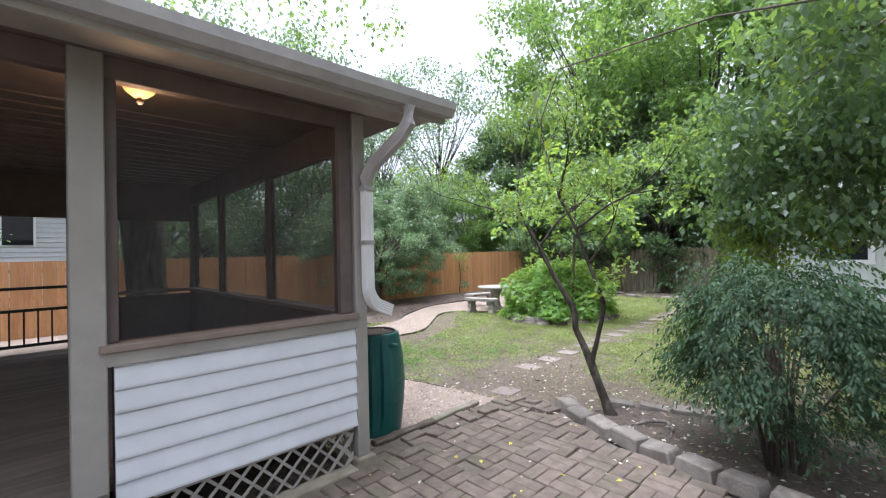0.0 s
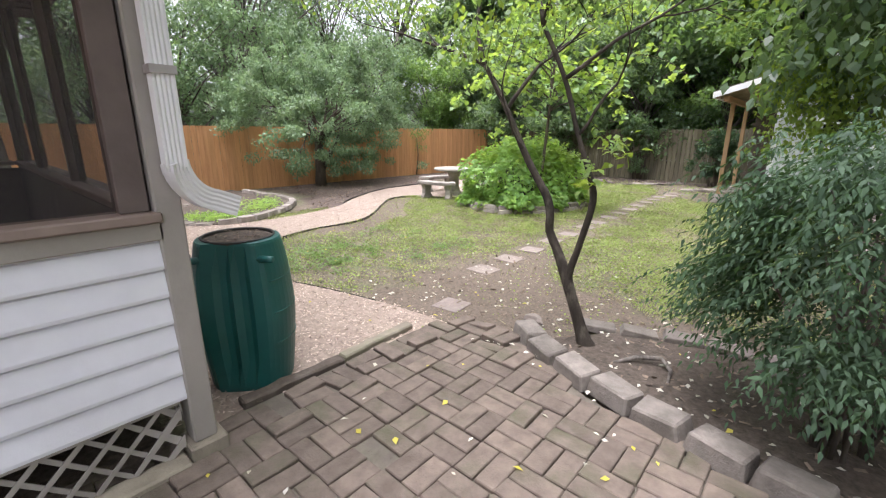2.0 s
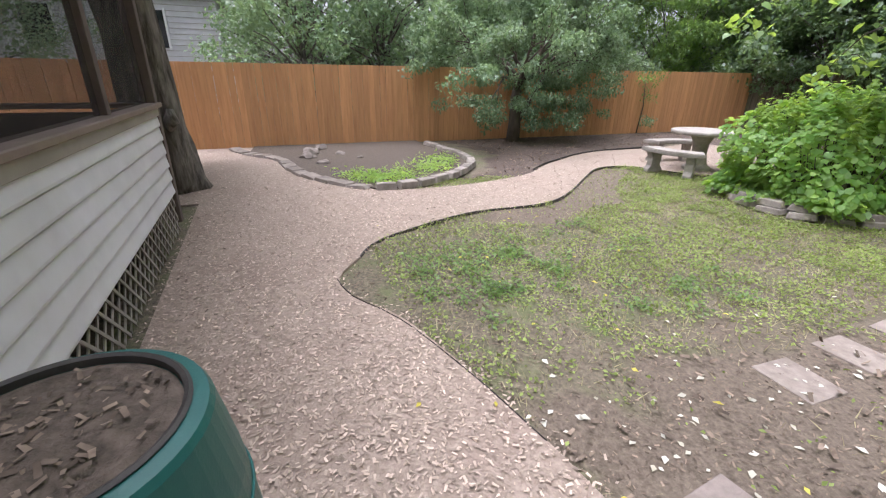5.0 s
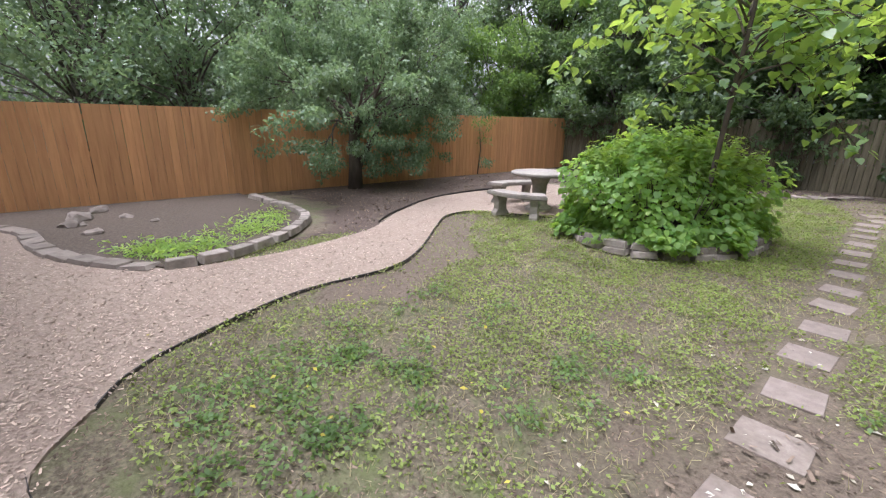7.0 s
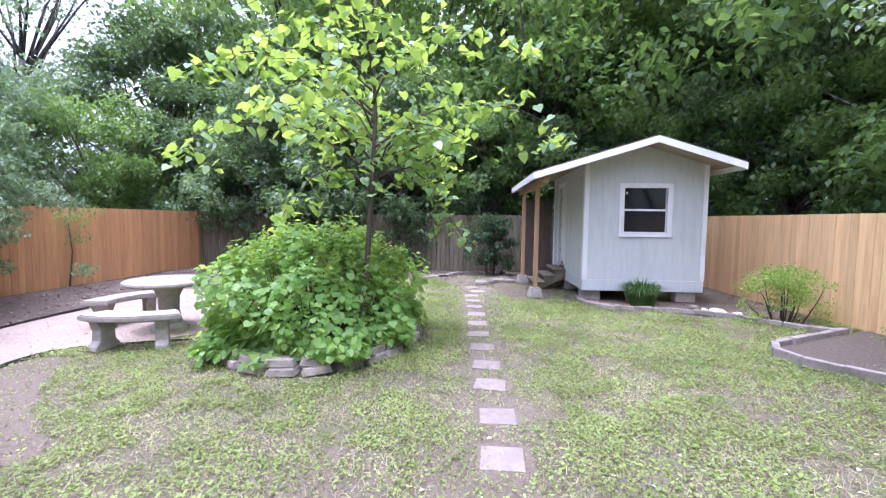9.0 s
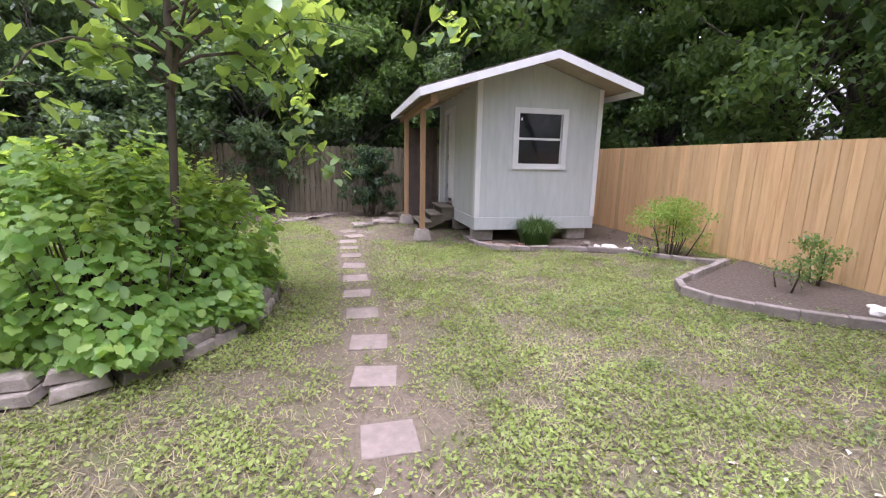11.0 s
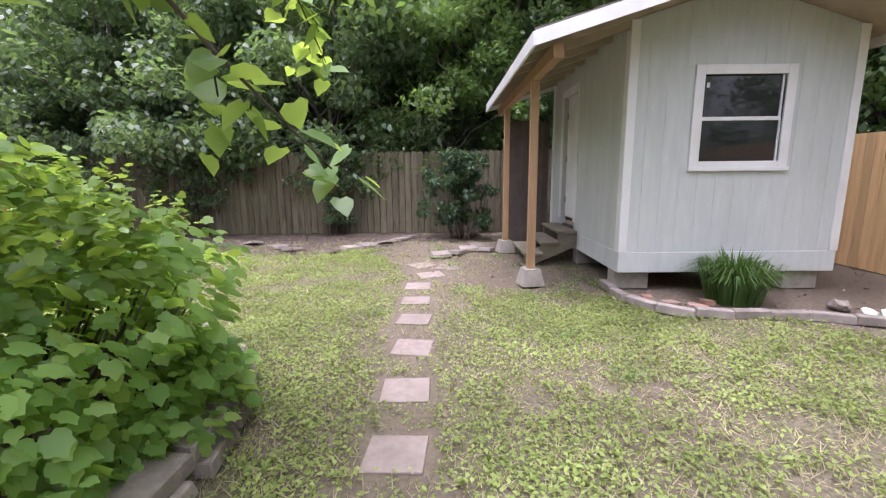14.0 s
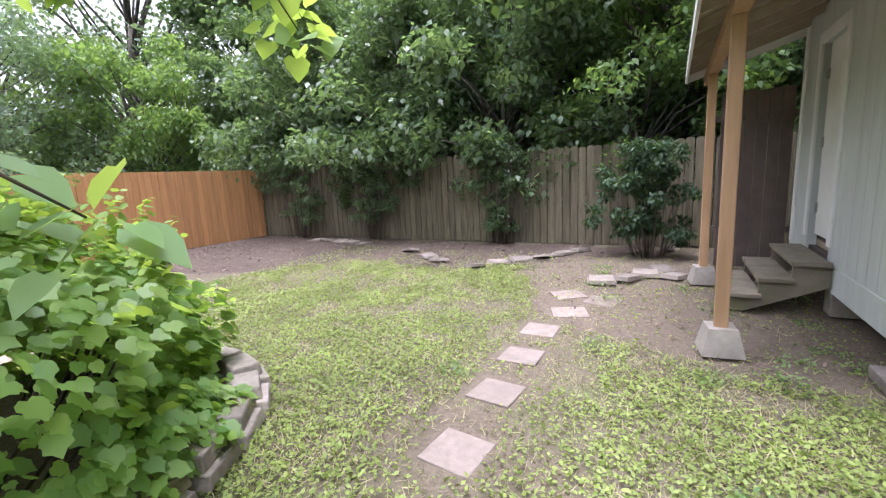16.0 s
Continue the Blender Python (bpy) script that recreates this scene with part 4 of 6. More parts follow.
# ---- trees and shrubs ----
def wander(r, p, d, length, radius, bend=0.25, n=6, lift=0.0, end=0.45):
    pts, radii = [Vector(p)], [radius]
    d = Vector(d).normalized()
    for i in range(n):
        d = (d + Vector((r.gauss(0, bend), r.gauss(0, bend), r.gauss(0, bend) + lift)) * 0.5).normalized()
        pts.append(pts[-1] + d * length / n)
        radii.append(radius * (1 - (1 - end) * (i + 1) / n))
    return pts, radii, d


def grow(r, p, d, length, radius, levels, limbs, tips, spread=0.8, lift=0.05, kids=3):
    pts, radii, d = wander(r, p, d, length, radius, lift=lift)
    limbs.append((pts, radii))
    if levels == 0:
        tips.extend(pts[2:])
        return
    for k in range(kids):
        i = r.choice((3, 4, 5, 6)) if k else 6
        side = Vector((r.gauss(0, 1), r.gauss(0, 1), r.gauss(0, 0.6))).normalized()
        grow(r, pts[i], (d + side * spread).normalized(), length * r.uniform(0.6, 0.85), radii[i] * 0.72, levels - 1, limbs, tips, spread, lift, kids)


def limbs_mesh(limbs, sides=7, ragged=0.15):
    bm = bmesh.new()
    for pts, radii in limbs:
        tube(pts, radii, sides if radii[0] > 0.03 else 5, bm, ragged)
    return bm


def clumps(centres, per, spread, squash=0.7):
    c = np.array([tuple(v) for v in centres])
    pick = np.repeat(np.arange(len(c)), per)
    off = rng.normal(0, 1, (len(pick), 3))
    off /= np.linalg.norm(off, axis=1)[:, None]
    off *= (rng.random(len(pick)) ** 0.45)[:, None] * spread
    off[:, 2] *= squash
    return c[pick] + off


def leaves_at(name, at, size, shape, material, droop=0.5, wild=0.5):
    n = len(at)
    return leaf_mesh(name, at, rng.uniform(0, 2 * math.pi, n), rng.normal(droop, wild, n), rng.uniform(*size, n), shape, material)


def big_tree(name, seed, height, trunk, radius, crown, label, leaf, per=120, size=(0.12, 0.2), bark=bark_grey, low=0.35, shape="oval", ragged=0.6, count=75):
    """A yard tree: forked trunk, limbs, and a crown of leafy clumps with gaps."""
    r = random.Random(seed)
    root = empty(name, (0, 0, 0), 0, label, "tree")
    limbs, centres = [], []
    stem, radii, d = wander(r, (0, 0, -0.1), (0, 0, 1), height * 0.55, radius, 0.12, 8, 0.05)
    limbs.append((stem, radii))
    for k in range(count):
        a = r.uniform(0, 2 * math.pi)
        z = low + (1 - low) * r.random() ** 0.9
        prof = math.sin(min(1, (1.05 - z) / (1.05 - low)) ** 0.6 * math.pi * 0.62 + 0.25)
        rr = crown * prof * (0.35 + 0.65 * r.random() ** 0.5) * (1 + ragged * 0.35 * r.gauss(0, 1))
        centres.append(Vector((rr * math.cos(a), rr * math.sin(a), z * height)))
    for c in centres[: count // 2]:
        i = min(8, max(2, int(8 * (c.z / height) * 1.1)))
        p = stem[i]
        mid = p.lerp(c, 0.5) + Vector((r.gauss(0, 0.2), r.gauss(0, 0.2), 0.25))
        limbs.append(([p, mid, c], [radii[i] * 0.45, radii[i] * 0.25, 0.012]))
    part("trunk", limbs_mesh(limbs), bark, root)
    at = clumps(centres, per, crown * 0.25)
    part("crown", leaves_at("crown", at, size, shape, leaf, 0.55, 0.45), leaf, root)
    return root


kinds = [
    big_tree("evergreen_tree", 11, 9.5, 0.2, 0.2, 3.0, "dense dark green tree beyond the fence", leaf_dark, 230, (0.13, 0.24), low=0.12, count=105),
    big_tree("shade_tree", 12, 12.0, 0.2, 0.26, 3.8, "tall mid-green shade tree beyond the fence", leaf_mid, 190, (0.14, 0.25), low=0.2, count=105),
    big_tree("understorey_tree", 13, 5.2, 0.2, 0.1, 2.3, "bushy mid-green understorey tree behind the fence", leaf_mid, 210, (0.10, 0.18), low=0.16, count=80),
    big_tree("understorey_evergreen", 14, 5.4, 0.2, 0.1, 2.3, "bushy dark green understorey tree behind the fence", leaf_dark, 230, (0.10, 0.18), low=0.14, count=80),
    # Left background kinds use the paler leaf, so haze and glow sit in colour.
    big_tree("feathery_tree", 15, 10.5, 0.2, 0.18, 3.2, "tall light green feathery tree beyond the fence", leaf_grey, 80, (0.12, 0.2), low=0.12, count=90),
    big_tree("pale_understorey_tree", 16, 5.4, 0.2, 0.1, 2.3, "bushy green understorey tree behind the cedar fence, paled for haze", leaf_grey, 140, (0.09, 0.15), low=0.16, count=80),
]
PLACES = [
    (3, [(-14.5, 21.2), (-11.8, 20.8), (-9.2, 21.0), (-6.6, 20.8), (-0.6, 21.6), (4.6, 21.2)]),
    (2, [(-3.6, 21.2), (2.2, 21.8), (-16.3, 18.0), (6.0, 10.4), (5.2, 18.0), (5.6, 14.6)]),
    (5, [(-16.4, 14.6), (-16.8, 11.0), (-16.9, 7.4), (-17.2, 5.0), (-17.8, -3.0)]),
    (0, [(-12.8, 24.6), (-8.6, 25.0), (-1.6, 26.2), (5.8, 19.0), (-17.0, 23.0)]),
    (1, [(-4.6, 25.4), (2.6, 25.4), (8.0, 22.5), (8.5, 9.0), (7.2, 14.4), (-15.0, 28.0), (0.5, 30.0), (-11.0, 30.0), (-8.0, 26.8), (-1.4, 23.6), (5.2, 29.0)]),
    (4, [(-19.2, 15.0), (-20.0, 10.6), (-20.2, 6.0), (-20.8, 20.0), (-21.5, -5.0), (-25.5, 12.5), (-26.5, 6.0), (-25.0, 18.0)]),
]
spin = random.Random(5)
for k, spots in PLACES:
    root = kinds[k]
    for i, (x, y) in enumerate(spots):
        m = pose(x, y, 0, 0, 0, spin.uniform(0, 360))
        if i == 0:
            root.matrix_basis = m
        else:
            ob = copy_thing(root, m)
            s = spin.uniform(0.95, 1.15) * (1.38 if k == 1 else 1.2 if k == 4 else 1.0)
            ob.scale = (s, s, s * spin.uniform(0.92, 1.08))

# far woods all round
fr = np.random.default_rng(21)
fa = fr.uniform(0, 2 * math.pi, 900)
fd = fr.uniform(38, 60, 900)
fc = np.stack([-5 + fd * np.cos(fa), 10 + fd * np.sin(fa), fr.random(900) ** 0.8 * 11 + 0.5], 1)
tagged(new("far_woods", leaves_at("far_woods", clumps([tuple(c) for c in fc], 42, 2.6), (0.5, 0.9), "oval", leaf_dark)), "dense dark green woods far beyond the fences", "woods", kind="stuff")

# forked tree at the corner of the bed
r = random.Random(3)
yard_tree = empty("forked_yard_tree", (0, 0, 0), 0, "small forked dark-barked tree with sparse bright leaves", "tree")
yard_tree.scale = (1, 1, 1.1)
limbs, tips = [], []


def smooth_limb(pts, radii):
    line = np.array(curve([(*p, q) for p, q in zip(pts, radii)], 0.05))
    return [Vector(q[:3]) for q in line], [float(q[3]) for q in line]


limbs.append(smooth_limb([(-1.985, 5.165, -0.06), (-2.02, 5.155, 0.02), (-2.06, 5.15, 0.12), (-2.13, 5.14, 0.3), (-2.21, 5.13, 0.5), (-2.32, 5.14, 0.7), (-2.385, 5.13, 0.82), (-2.38, 5.12, 0.93), (-2.405, 5.11, 1.06), (-2.52, 5.10, 1.22), (-2.63, 5.09, 1.38), (-2.80, 5.07, 1.68), (-3.02, 5.04, 2.02)], [0.115, 0.08, 0.06, 0.052, 0.053, 0.041, 0.039, 0.038, 0.038, 0.032, 0.03, 0.026, 0.021]))
limbs.append(smooth_limb([(-2.15, 5.135, 0.36), (-2.185, 5.13, 0.52), (-2.12, 5.13, 0.75), (-2.06, 5.14, 1.0), (-2.055, 5.14, 1.12), (-2.09, 5.13, 1.24), (-2.2, 5.12, 1.5), (-2.33, 5.1, 1.86), (-2.5, 5.05, 2.2)], [0.034, 0.037, 0.031, 0.029, 0.032, 0.025, 0.023, 0.02, 0.018]))
for p, d, L, rad in (((-3.02, 5.04, 2.02), (-0.5, 0.0, 1), 0.7, 0.026), ((-2.8, 5.07, 1.68), (0.5, 0.5, 1), 0.8, 0.022), ((-3.0, 5.04, 2.0), (-1, -0.3, 0.25), 0.75, 0.02), ((-2.5, 5.05, 2.2), (-0.3, 0.3, 1), 0.7, 0.022), ((-2.33, 5.1, 1.86), (0.9, 0.2, 0.9), 0.8, 0.02), ((-2.2, 5.12, 1.5), (0.7, 0.1, 0.6), 0.6, 0.016), ((-2.63, 5.09, 1.38), (-0.3, -0.8, 1), 0.6, 0.015), ((-2.5, 5.05, 2.2), (0.4, -0.5, 1), 0.7, 0.018)):
    grow(r, p, d, L, rad, 2, limbs, tips, 0.75, 0.06, 3)
part("trunk", limbs_mesh([(p, [q * 0.86 for q in w]) for p, w in limbs], 10, 0.2), bark_black, yard_tree, "dark forked trunk with knots")
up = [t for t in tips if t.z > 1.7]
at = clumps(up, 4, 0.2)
part("crown", leaves_at("crown", at, (0.035, 0.065), "oval", leaf_sunlit, 0.5), leaf_sunlit, yard_tree)
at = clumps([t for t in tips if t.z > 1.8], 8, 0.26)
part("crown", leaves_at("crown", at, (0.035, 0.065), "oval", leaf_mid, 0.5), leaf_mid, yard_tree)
at = clumps([Vector((-2.02, 5.1, 1.28)), Vector((-1.95, 5.15, 1.4)), Vector((-2.1, 5.05, 1.2)), Vector((-1.85, 5.1, 1.45))], 14, 0.13)
part("crown", leaves_at("crown", at, (0.05, 0.09), "oval", leaf_sunlit, 0.2), leaf_sunlit, yard_tree)

# tree that overhangs the bed
over = empty("overhanging_tree", (0, 0, 0), 0, "leafy green tree overhanging the patio bed", "tree")
limbs, tips = [], []
limbs.append(([(2.9, 7.2, -0.1), (2.8, 7.2, 1.2), (2.5, 7.1, 2.4), (2.1, 7.0, 3.2)], [0.16, 0.13, 0.11, 0.09]))
for d in ((-1, -0.3, 0.1), (-0.8, -0.9, 0.25), (-0.6, 0.5, 0.4), (0.3, -0.8, 0.5), (-1, 0.1, 0.5), (0, 0, 1), (-0.3, -1, -0.05), (-0.9, -0.5, 0.7)):
    grow(r, (2.1, 7.0, 3.1), d, 1.7, 0.06, 2, limbs, tips, 0.6, -0.02, 3)
limbs.append(([(0.9, 5.6, 3.5), (0.2, 4.4, 3.35), (-0.5, 3.3, 3.05), (-1.05, 2.62, 2.75), (-1.12, 2.56, 2.5), (-1.13, 2.55, 2.3)], [0.014, 0.01, 0.006, 0.004, 0.003, 0.002]))
part("trunk", limbs_mesh(limbs), bark_dark, over)
keep = [t for t in tips if t.z > 1.8 and (t.x > -0.9 or t.z > 3.4)]
keep += [Vector((r.uniform(-0.6, 2.2), r.uniform(4.9, 7.6), r.uniform(2.0, 4.6))) for i in range(130)]
keep = [t for t in keep if t.z > 2.3 + 0.5 * max(0, 0.4 - t.x)]
# Low hanging clumps, plus 70 high ones added over the patio to block skylight.
hang_and_shade = [Vector((r.uniform(-1.15, 2.0), r.uniform(5.7, 6.9), r.uniform(1.95, 3.4))) for i in range(170)] + [Vector((r.uniform(-0.1, 2.8), r.uniform(1.2, 4.8), r.uniform(3.7, 5.0))) for i in range(70)]
at = clumps(keep, 36, 0.36)
part("crown", leaves_at("crown", at, (0.065, 0.115), "oval", leaf_dark, 0.8), leaf_dark, over)
# Clumps in the sunlit leaf colour, painted lighter than the dark crown.
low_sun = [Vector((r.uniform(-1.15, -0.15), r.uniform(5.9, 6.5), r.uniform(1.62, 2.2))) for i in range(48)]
part("crown", leaves_at("crown", clumps(low_sun, 70, 0.24), (0.03, 0.06), "oval", leaf_sunlit, 0.8), leaf_sunlit, over)
part("crown", leaves_at("crown", clumps(hang_and_shade, 85, 0.34), (0.06, 0.11), "oval", leaf_dark, 0.9), leaf_dark, over)
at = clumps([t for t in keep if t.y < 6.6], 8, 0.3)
part("crown", leaves_at("crown", at, (0.05, 0.09), "oval", leaf_sunlit, 0.6), leaf_sunlit, over)
sp = np.array([(-1.13 + rng.normal(0, 0.03), 2.55 + rng.normal(0, 0.03), z) for z in np.linspace(2.3, 2.66, 12)])
part("sprig", leaf_mesh("sprig", sp, rng.uniform(0, 6.28, 12), rng.uniform(0.9, 1.4, 12), rng.uniform(0.05, 0.085, 12), "oval", leaf_sunlit), leaf_sunlit, over)
sky_leaf = clumps([Vector((-0.2, 3.9, 3.3)), Vector((-0.6, 3.2, 3.1)), Vector((0.3, 4.5, 3.4)), Vector((0.6, 5.0, 3.1)), Vector((0.5, 4.6, 2.6)), Vector((0.9, 4.4, 2.4))], 26, 0.35)
part("crown", leaves_at("crown", sky_leaf, (0.06, 0.1), "oval", leaf_mid, 0.7), leaf_mid, over)

# feathery shrub in the front bed
shrub = empty("feathery_shrub", (-0.48, 4.88, 0), 0, "rounded dark green feathery-leaved shrub in the bed", "shrub")
stems, leaf_p, leaf_h, leaf_d, leaf_s = [], [], [], [], []
for i in range(24):
    a = r.uniform(0, 6.28)
    e = Vector((0.55 * math.cos(a) * r.random(), 0.5 * math.sin(a) * r.random(), r.uniform(0.8, 1.45)))
    stems.append(([Vector((0.1 * math.cos(a), 0.1 * math.sin(a), -0.02)), Vector((e.x * 0.4, e.y * 0.4, e.z * 0.5)), e], [0.014, 0.011, 0.006]))
part("stem", limbs_mesh(stems, 5), bark_dark, shrub)["kind"] = "stuff"
sprays = []
for i in range(120):
    u = Vector((r.gauss(0, 1), r.gauss(0, 1), r.gauss(0.25, 0.9))).normalized()
    q = r.uniform(0.62, 1.12)
    z = 1.0 + u.z * 0.62 * q
    narrow = min(1.0, 0.42 + 0.58 * max(z, 0.1) / 0.85)
    if z > 0.2:
        sprays.append((Vector((u.x * 0.66 * q * narrow, u.y * 0.62 * q * narrow, z)), math.atan2(u.y, u.x)))
for centre, out in sprays:
    for k in range(17):
        a = out + r.gauss(0, 0.75)
        c = centre + Vector((r.gauss(0, 0.085), r.gauss(0, 0.085), r.gauss(0, 0.075)))
        long = r.uniform(0.17, 0.32)
        for j in range(15):
            f = j / 14
            p = c + Vector((math.cos(a), math.sin(a), 0)) * long * f + Vector((0, 0, 0.03 - r.uniform(0.1, 0.2) * f * f))
            leaf_p.append(tuple(p)), leaf_h.append(a + (0 if j == 14 else (1 if j % 2 else -1) * r.uniform(0.5, 1.1))), leaf_d.append(0.35 + 0.5 * f + r.gauss(0, 0.25)), leaf_s.append(r.uniform(0.032, 0.062))
part("foliage", leaf_mesh("foliage", np.array(leaf_p), np.array(leaf_h), np.array(leaf_d), np.array(leaf_s), "lance", leaf_shrub), leaf_shrub, shrub)

# grey-green tree by the cedar fence
olive = empty("grey_green_tree", (0, 0, 0), 0, "broad grey-green small-leaved tree leaning over the cedar fence", "tree")
limbs, tips = [], []
limbs.append(([(-13.1, 9.9, -0.1), (-13.05, 9.9, 0.5), (-13.15, 9.95, 1.1), (-13.1, 10.0, 1.7)], [0.2, 0.16, 0.14, 0.11]))
limbs.append(([(-13.05, 9.9, 0.4), (-12.9, 10.2, 1.0), (-12.7, 10.6, 1.8)], [0.1, 0.08, 0.06]))
for i in range(13):
    a = i * 2.4
    grow(r, (-13.05, 10.05, 1.5), (0.75 * math.cos(a), 1.2 * math.sin(a), 0.35 + 0.7 * r.random()), 1.55, 0.055, 2, limbs, tips, 0.65, 0.02, 3)
part("trunk", limbs_mesh(limbs), bark_dark, olive)
tips = [t for t in tips if t.x > -14.6 or t.z > 2.1]
for i in range(120):
    u = Vector((r.gauss(0, 1), r.gauss(0, 1), r.gauss(0, 1))).normalized() * r.random() ** 0.35
    tips.append(Vector((-12.95 + 1.5 * u.x, 10.1 + 2.7 * u.y, 3.1 + 1.9 * u.z)))
extra = [Vector((-12.6 + r.gauss(0, 0.5), 10.6 + r.gauss(0, 1.15), r.uniform(0.45, 1.9))) for i in range(84)]
part("crown", leaves_at("crown", clumps(tips, 46, 0.27), (0.06, 0.11), "oval", leaf_grey, 0.6), leaf_grey, olive)
part("crown", leaves_at("crown", clumps(extra, 120, 0.26), (0.055, 0.095), "oval", leaf_grey, 0.9), leaf_grey, olive)
vine = empty("fence_vine", (-13.35, 14.6, 0), 0, "small green vine climbing the cedar fence", "vine")
part("stem", tube([(0, 0, 0), (0.05, 0.05, 0.8), (0.02, 0.0, 1.5)], [0.02, 0.015, 0.01], 6), bark_dark, vine)
part("foliage", leaves_at("foliage", clumps([Vector((0.15, 0, 1.5)), Vector((0.25, 0.3, 1.75)), Vector((0.25, -0.3, 1.65)), Vector((0.2, 0.1, 1.1))], 75, 0.3), (0.05, 0.09), "oval", leaf_mid), leaf_mid, vine)

# broad-leaved bush in the stone planter
bush = empty("planter_bush", (-6.24, 11.2, 0.05), 0, "lush bright green broad-leaved bush filling the stone planter", "shrub")
bush.scale = (0.94, 0.89, 0.95)
stems, bp, bh, bd, bs = [], [], [], [], []
for i in range(90):
    a, q = r.uniform(0, 6.28), r.random() ** 0.5
    e = Vector((1.25 * q * math.cos(a), 1.85 * q * math.sin(a), 1.25 * math.sqrt(max(0.05, 1 - 0.75 * q * q))))
    stems.append(([Vector((e.x * 0.6, e.y * 0.6, 0)), Vector((e.x * 0.85, e.y * 0.85, e.z * 0.55)), e], [0.011, 0.009, 0.004]))
part("stem", limbs_mesh(stems, 5), bark_dark, bush)["kind"] = "stuff"
for i in range(12500):
    a = r.uniform(0, 6.28)
    th = math.acos(r.random() ** 0.8) if i % 4 else math.acos(0.25 * r.random())
    q = (0.72 + 0.28 * r.random() ** 0.5) * (1 + 0.3 * (noise.noise(Vector((math.cos(a) * 2.2, math.sin(a) * 2.2, th * 2.5))) + 0.4 * noise.noise(Vector((math.cos(a) * 6, math.sin(a) * 6, th * 6)))))
    z = 1.5 * math.cos(th) * q
    p = (1.42 * math.sin(th) * math.cos(a) * q, 1.9 * math.sin(th) * math.sin(a) * q, max(z, 0.05 + 0.1 * r.random()))
    bp.append(p), bh.append(a + r.gauss(0, 0.6)), bd.append(0.2 + 0.5 * th / 1.57 + r.gauss(0, 0.33)), bs.append(r.uniform(0.045, 0.11))
bp, bh, bd, bs = np.array(bp), np.array(bh), np.array(bd) * 0.78, np.array(bs)
# Some young leaves all over; the larger share on top paints sunlight there.
young = rng.random(len(bp)) < 0.08 + 0.22 * (bp[:, 2] > 0.95)
for pick, leaf in ((~young, leaf_bush), (young, leaf_young_sunlit)):
    part("foliage", leaf_mesh("foliage", bp[pick], bh[pick], bd[pick], bs[pick], "broad", leaf, rng.normal(0, 0.4, int(pick.sum()))), leaf, bush)
tp, th_, td, ts = [], [], [], []
for i in range(130):
    a, q = r.uniform(0, 6.28), 0.9 * r.random() ** 0.5
    b0 = Vector((1.3 * q * math.cos(a), 1.8 * q * math.sin(a), 1.32 * math.sqrt(1 - 0.6 * q * q)))
    tall = r.uniform(0.012, 0.034)
    for j in range(12):
        tp.append(tuple(b0 + Vector((0.1 * math.cos(a) * j / 12, 0.1 * math.sin(a) * j / 12, tall * j))))
        th_.append(j * 2.4), td.append(0.05 + r.gauss(0, 0.25)), ts.append(0.105 * (1 - 0.05 * j))
shoots = part("shoot", leaf_mesh("shoots", np.array(tp), np.array(th_), np.array(td), np.array(ts), "broad", leaf_young_sunlit), leaf_young_sunlit, bush)
shoots["kind"] = "stuff"

# heart-leaved tree that rises from the planter
redbud = empty("heart_leaved_tree", (-0.19, -0.3, 0), 0, "slender young tree with large bright heart-shaped leaves", "tree")
limbs, hp = [], []
limbs.append(([(-5.30, 10.85, 0.0), (-5.26, 10.87, 0.9), (-5.21, 10.9, 1.9), (-5.16, 10.92, 2.9), (-5.2, 10.95, 3.7), (-5.15, 10.9, 4.4)], [0.04, 0.034, 0.03, 0.024, 0.016, 0.008]))
arms = [((-5.2, 10.9, 2.1), (-4.75, 11.1, 2.3), (-4.34, 11.37, 1.78), (-4.04, 11.77, 1.36)), ((-5.18, 10.9, 2.5), (-4.4, 11.0, 3.0), (-3.4, 11.2, 3.05), (-2.75, 11.35, 2.7)), ((-5.2, 10.9, 2.2), (-6.0, 10.75, 2.7), (-6.9, 10.6, 2.75), (-7.5, 10.5, 2.35)), ((-5.2, 10.9, 2.9), (-5.9, 10.5, 3.4), (-6.6, 10.2, 3.4), (-7.0, 10.0, 3.1)), ((-5.2, 10.9, 2.4), (-5.0, 11.7, 2.9), (-4.6, 12.3, 2.8), (-4.31, 12.75, 2.05)), ((-5.2, 10.9, 2.6), (-5.6, 11.6, 3.1), (-6.1, 12.3, 3.1), (-6.4, 12.8, 2.7)), ((-5.18, 10.9, 3.3), (-4.5, 11.1, 3.9), (-3.8, 11.2, 4.0), (-3.3, 11.2, 3.7)), ((-5.2, 10.9, 3.3), (-5.8, 11.0, 4.0), (-6.4, 11.1, 4.1), (-6.9, 11.1, 3.8)), ((-5.2, 10.9, 1.95), (-5.45, 10.6, 2.2), (-5.75, 10.35, 2.1), (-5.95, 10.2, 1.7)), ((-5.2, 10.9, 1.9), (-4.95, 10.6, 2.5), (-4.6, 10.4, 2.7), (-4.4, 10.3, 2.5)), ((-5.18, 10.9, 3.6), (-5.1, 10.4, 4.2), (-5.1, 9.9, 4.3), (-5.2, 9.5, 4.0)), ((-5.2, 10.9, 2.75), (-5.3, 10.2, 3.1), (-5.5, 9.6, 3.0), (-5.7, 9.3, 2.6)), ((-5.2, 10.9, 2.3), (-4.6, 11.2, 2.6), (-4.3, 11.6, 2.9), (-4.1, 11.8, 2.75))]
